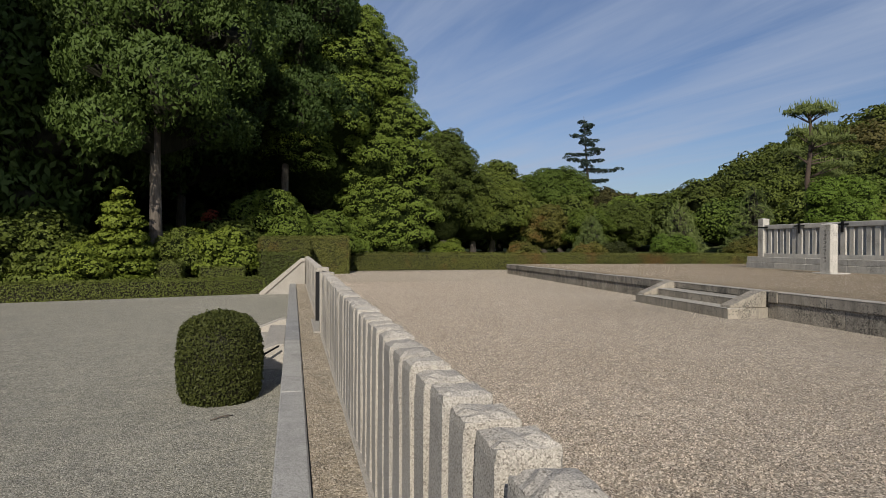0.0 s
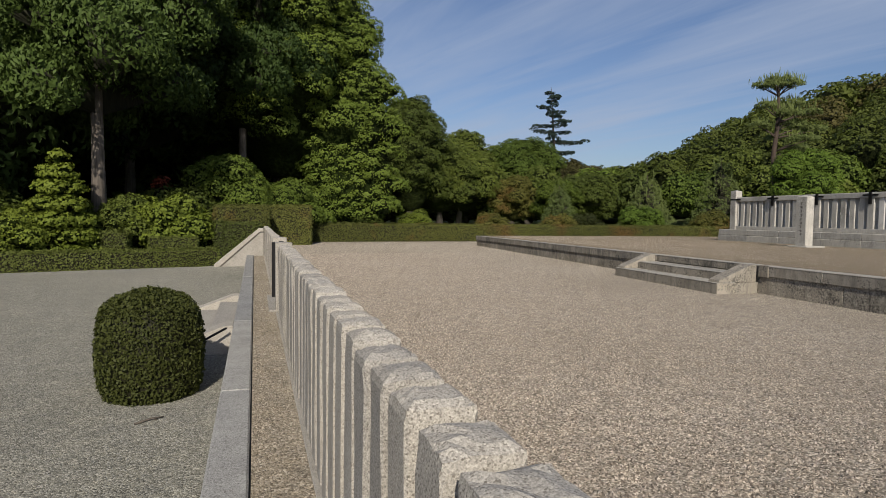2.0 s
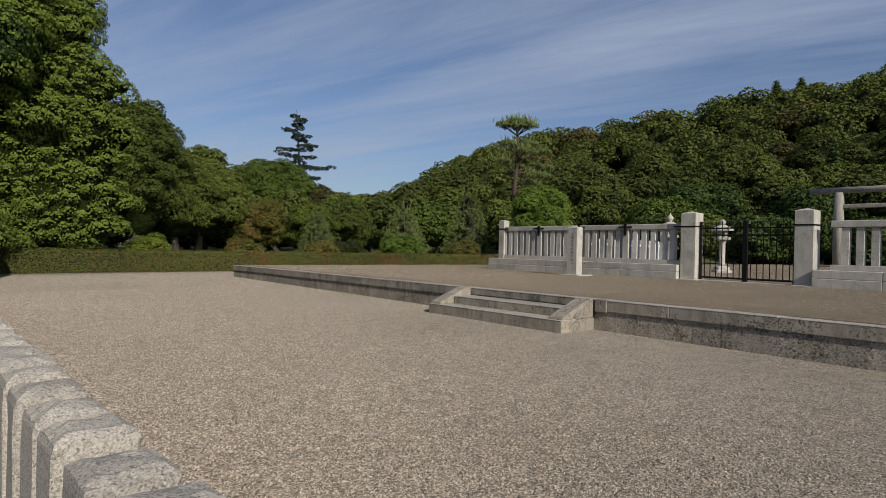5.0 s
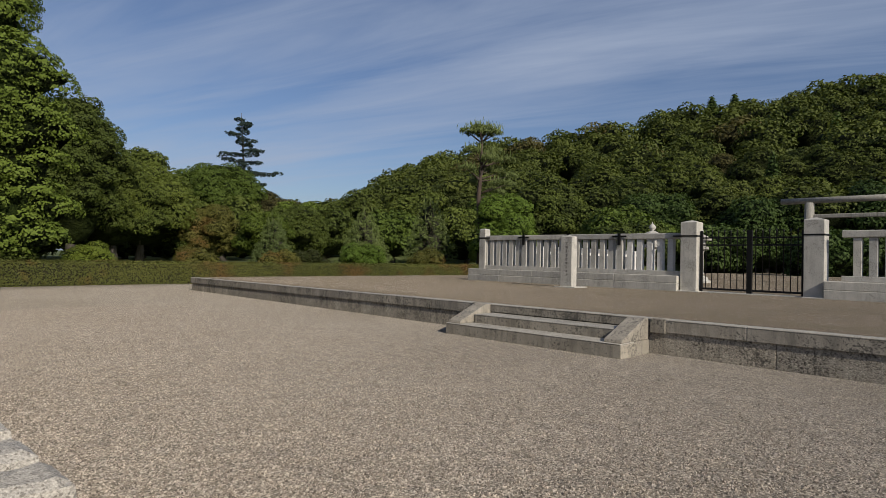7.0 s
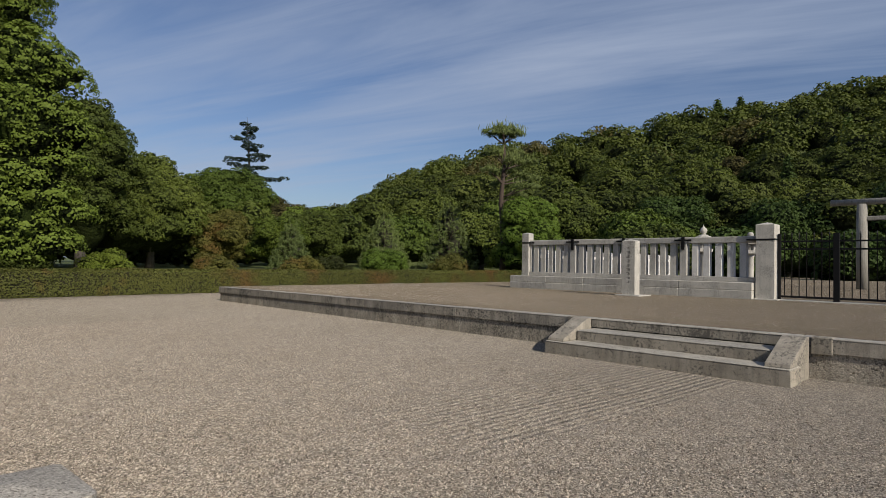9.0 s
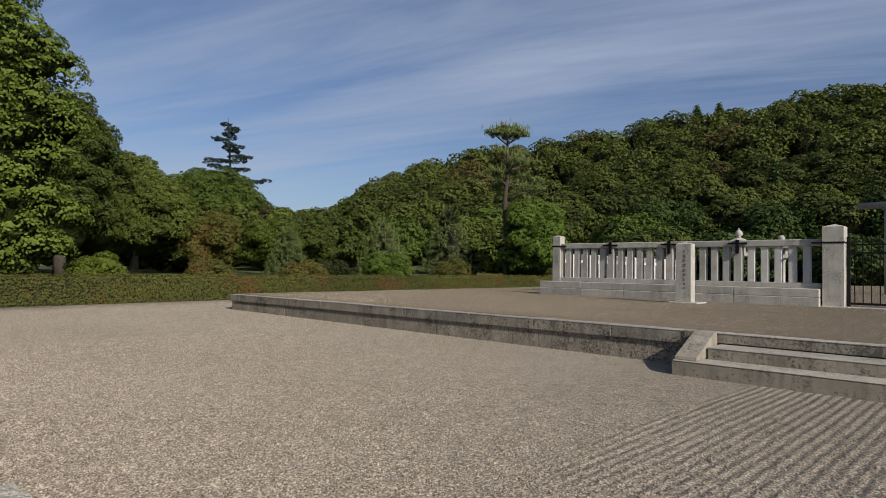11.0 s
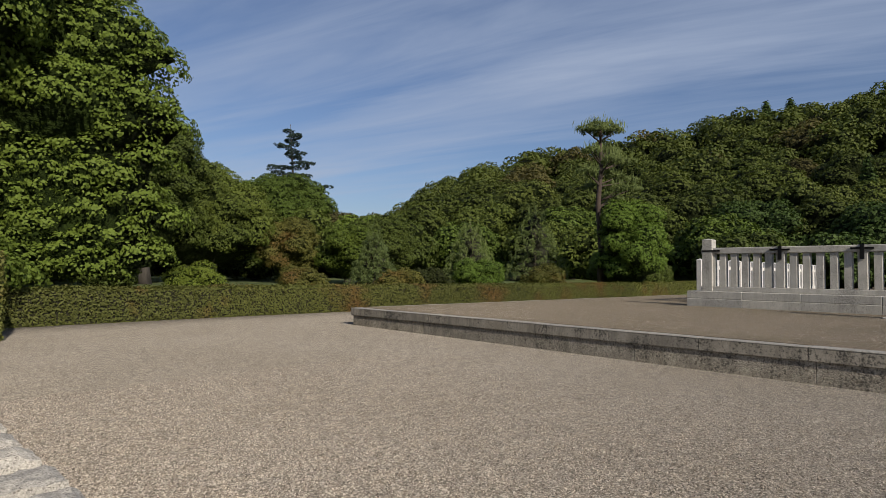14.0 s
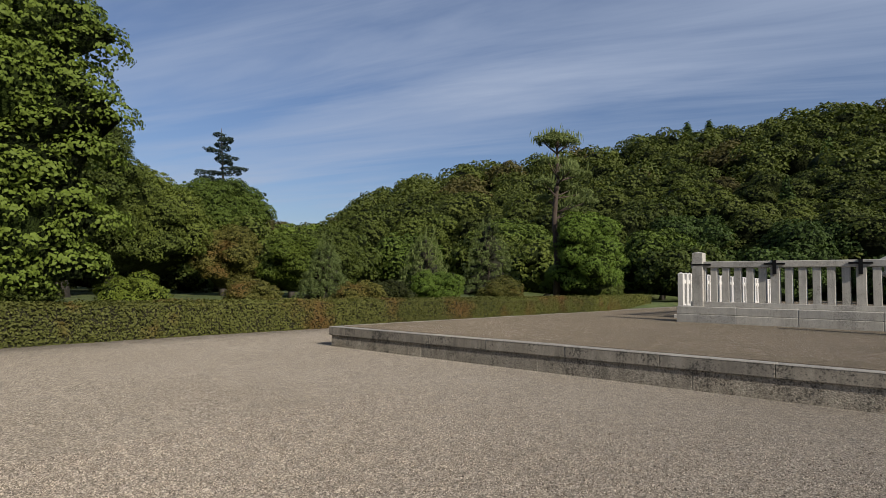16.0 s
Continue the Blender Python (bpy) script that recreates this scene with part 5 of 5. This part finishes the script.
def far_fir(x, y, h):
    rng = np.random.default_rng(174)
    lean = lambda z: -0.9 * max(0, z / h - 0.55) * 2 + 0.4
    pads, lines = [], [[((0, 0, 0), 0.35), ((0.4, 0, h * 0.55), 0.22), ((lean(h * 0.8), 0, h * 0.8), 0.12), ((lean(h), 0, h), 0.03)]]
    for i in range(19):
        k = (i / 19) ** 0.9
        z = h * (0.52 + 0.46 * k) + rng.uniform(-0.35, 0.35)
        a = i * 2.6 + rng.uniform(-0.9, 0.9)
        d = (0.9 + 5.0 * (1 - k) ** 0.8) * rng.uniform(0.45, 1.15)
        c = lean(z)
        for q in (0.35, 0.65, 0.95):
            r = 0.52 + 0.2 * d * (1.2 - q)
            pads.append((c + math.cos(a) * d * q, math.sin(a) * d * q, z - 0.2 * d * q + 0.25 * d * q * q, r, r, 0.17))
        lines.append([((c, 0, z), 0.07), ((c + math.cos(a) * d * 0.5, math.sin(a) * d * 0.5, z - 0.06 * d), 0.05), ((c + math.cos(a) * d, math.sin(a) * d, z + 0.05 * d), 0.02)])
    v = lobes_leaves(rng, pads, 1900, 9, 0.36, 0.19, 0.22, 0.5, -0.5)
    t = tree("tall sparse fir with uneven branches against the sky", lines, v, LEAF_FIR, BARK_DARK)
    t.matrix_world = pose(x, y, float(land(x, y)))


far_fir(48.7, 92.4, 23.2)

# ---- the wooded hill ----


def crown_arrays():
    """Five round crowns and a conical one, as leaves and lobes."""
    out = []
    for i in range(5):
        rng = np.random.default_rng(200 + i)
        lobes = [(0, 0, 4.6, 3.9, 3.9, 3.9)] + round_lobes(rng, 5.4, 8.9, 0.6, 12, (0.36, 0.48), 0.9)[1:]
        out.append((tuft_leaves(rng, *tufts(rng, lobes, 0.6, -0.1, 0.7), 0.3, 0.42, spread=0.3, up=0.7, follow=1.1), lobes))
    rng = np.random.default_rng(260)
    cone = [(math.cos(j * 2.4) * 2.2 * (1 - j / 24) * 0.6, math.sin(j * 2.4) * 2.2 * (1 - j / 24) * 0.6, 2 + 9.5 * j / 24, 1.7 * (1 - j / 27), 1.7 * (1 - j / 27), 0.8) for j in range(24)]
    out.append((tuft_leaves(rng, *tufts(rng, cone, 0.36, -0.4), 0.34, 0.6), cone))
    return out


def build_hill():
    arrays = crown_arrays()
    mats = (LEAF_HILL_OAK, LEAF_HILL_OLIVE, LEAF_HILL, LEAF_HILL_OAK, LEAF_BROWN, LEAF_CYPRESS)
    models = []
    rng = np.random.default_rng(5)
    for (v, lobes), mt in zip(arrays, mats):
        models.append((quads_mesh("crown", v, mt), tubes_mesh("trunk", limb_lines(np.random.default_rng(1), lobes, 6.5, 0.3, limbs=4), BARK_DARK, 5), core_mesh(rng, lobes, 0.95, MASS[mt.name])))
    first = [None] * len(models)
    far = {k: [] for k in range(len(models))}
    d = 78.0
    ring = 0
    while d < 188:
        step = math.degrees(11.2 / d)
        az = 18.0 + (ring % 2) * step / 2
        while az < 104:
            a = radians(az + rng.uniform(-0.3, 0.3) * step)
            q = d + rng.uniform(-2.2, 2.2)
            x, y = q * math.sin(a), 8 + q * math.cos(a)
            z = float(land(x, y))
            k = int(rng.choice(6, p=(0.24, 0.22, 0.2, 0.14, 0.12, 0.08))) % (6 if d < 140 else 5)
            s = rng.uniform(0.75, 1.15) if az > 41 else rng.uniform(0.68, 0.88)
            m = Matrix.Translation((x, y, z - 0.6)) @ pose(0, 0, 0, 0, 0, rng.uniform(0, 360)) @ Matrix.Diagonal((s, s, 0.5 + 0.5 * s + rng.uniform(-0.06, 0.06), 1))
            if d < 118 and az > 30:
                if first[k] is None:
                    t = tagged(new("tree"), "conical evergreen on the wooded hillside" if k == 5 else "billowing evergreen tree on the wooded hillside", "tree", "hillside trees")
                    part("crown", models[k][0], t)
                    part("trunk", models[k][1], t)
                    part("crown_core", models[k][2], t)
                    t.matrix_basis = m
                    first[k] = t
                else:
                    t = first[k].copy()
                    scene.collection.objects.link(t)
                    t.matrix_basis = m
                    for c in first[k].children:
                        c2 = c.copy()
                        scene.collection.objects.link(c2)
                        c2.parent = t
            else:
                far[k].append((m, 6 if d < 150 else 10))
            az += step
        d += 8.8
        ring += 1
    for k, ms in far.items():
        v = arrays[k][0]
        allv = []
        for m, thin in ms:
            M = np.array(m)
            w = v[::thin]
            c = w.mean(axis=1, keepdims=True)
            allv.append(((c + (w - c) * math.sqrt(thin) * 0.8) @ M[:3, :3].T) + M[:3, 3])
        if allv:
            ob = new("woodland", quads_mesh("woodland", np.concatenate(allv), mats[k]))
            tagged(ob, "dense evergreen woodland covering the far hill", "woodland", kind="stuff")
            # lumps in darkened leaf colour paint the shade between far crowns
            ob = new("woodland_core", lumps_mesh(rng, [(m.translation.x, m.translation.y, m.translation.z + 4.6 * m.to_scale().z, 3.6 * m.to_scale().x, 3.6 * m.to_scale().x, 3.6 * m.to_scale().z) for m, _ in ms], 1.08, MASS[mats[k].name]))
            tagged(ob, "dark lumps for the painted shade inside the far woodland", "woodland", kind="stuff")
    for az, d in ((72.9, 178), (74.7, 180)):
        a = radians(az)
        x, y = d * math.sin(a), 8 + d * math.cos(a)
        t = tagged(new("tree"), "pointed dark conifer standing out on the ridge", "tree", "ridge conifers")
        part("crown", models[5][0], t)
        part("trunk", models[5][1], t)
        part("crown_core", models[5][2], t)
        t.matrix_basis = Matrix.Translation((x, y, float(land(x, y)) + 0.5)) @ Matrix.Diagonal((1.35, 1.35, 0.98, 1))


# foliage colours scaled darker: the hill's dimmer light is put into them
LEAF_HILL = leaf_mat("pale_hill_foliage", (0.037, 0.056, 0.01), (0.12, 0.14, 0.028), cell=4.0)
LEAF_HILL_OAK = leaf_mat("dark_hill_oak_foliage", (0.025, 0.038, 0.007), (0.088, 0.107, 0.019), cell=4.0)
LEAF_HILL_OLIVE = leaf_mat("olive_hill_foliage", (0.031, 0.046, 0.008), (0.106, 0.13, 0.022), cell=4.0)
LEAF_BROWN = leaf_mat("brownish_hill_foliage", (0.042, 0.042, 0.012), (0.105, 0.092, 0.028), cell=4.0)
build_hill()


def build_twig():
    t = tagged(new("twig"), "dry brown twig lying on the gravel beside the bush", "twig")
    part("stick", tubes_mesh("stick", [[((-1.25, 4.02, -0.338), 0.008), ((-1.14, 4.11, -0.332), 0.01), ((-1.05, 4.16, -0.338), 0.005)], [((-1.14, 4.11, -0.332), 0.005), ((-1.09, 4.09, -0.338), 0.004)]], BARK, 6), t)


def build_picket_fence():
    f = tagged(new("picket_fence"), "low dark wooden picket fence at the end of the hedge", "fence")
    bm_rail = box_mesh("rail", -1.0, 1.0, -0.02, 0.02, 0, 0.06, BARK_DARK, 0.004)
    for z in (0.12, 0.52):
        part("rail", bm_rail, f, m=pose(0, 0, z))
    picket = box_mesh("picket", -0.03, 0.03, -0.045, -0.021, 0, 0.75, BARK_DARK, 0.004)
    for i in range(14):
        part("picket", picket, f, m=pose(-0.95 + i * 0.146, 0, 0.0))
    f.matrix_world = pose(-10.6, 17.4, -0.35, 0, 0, 14)


build_twig()
build_picket_fence()
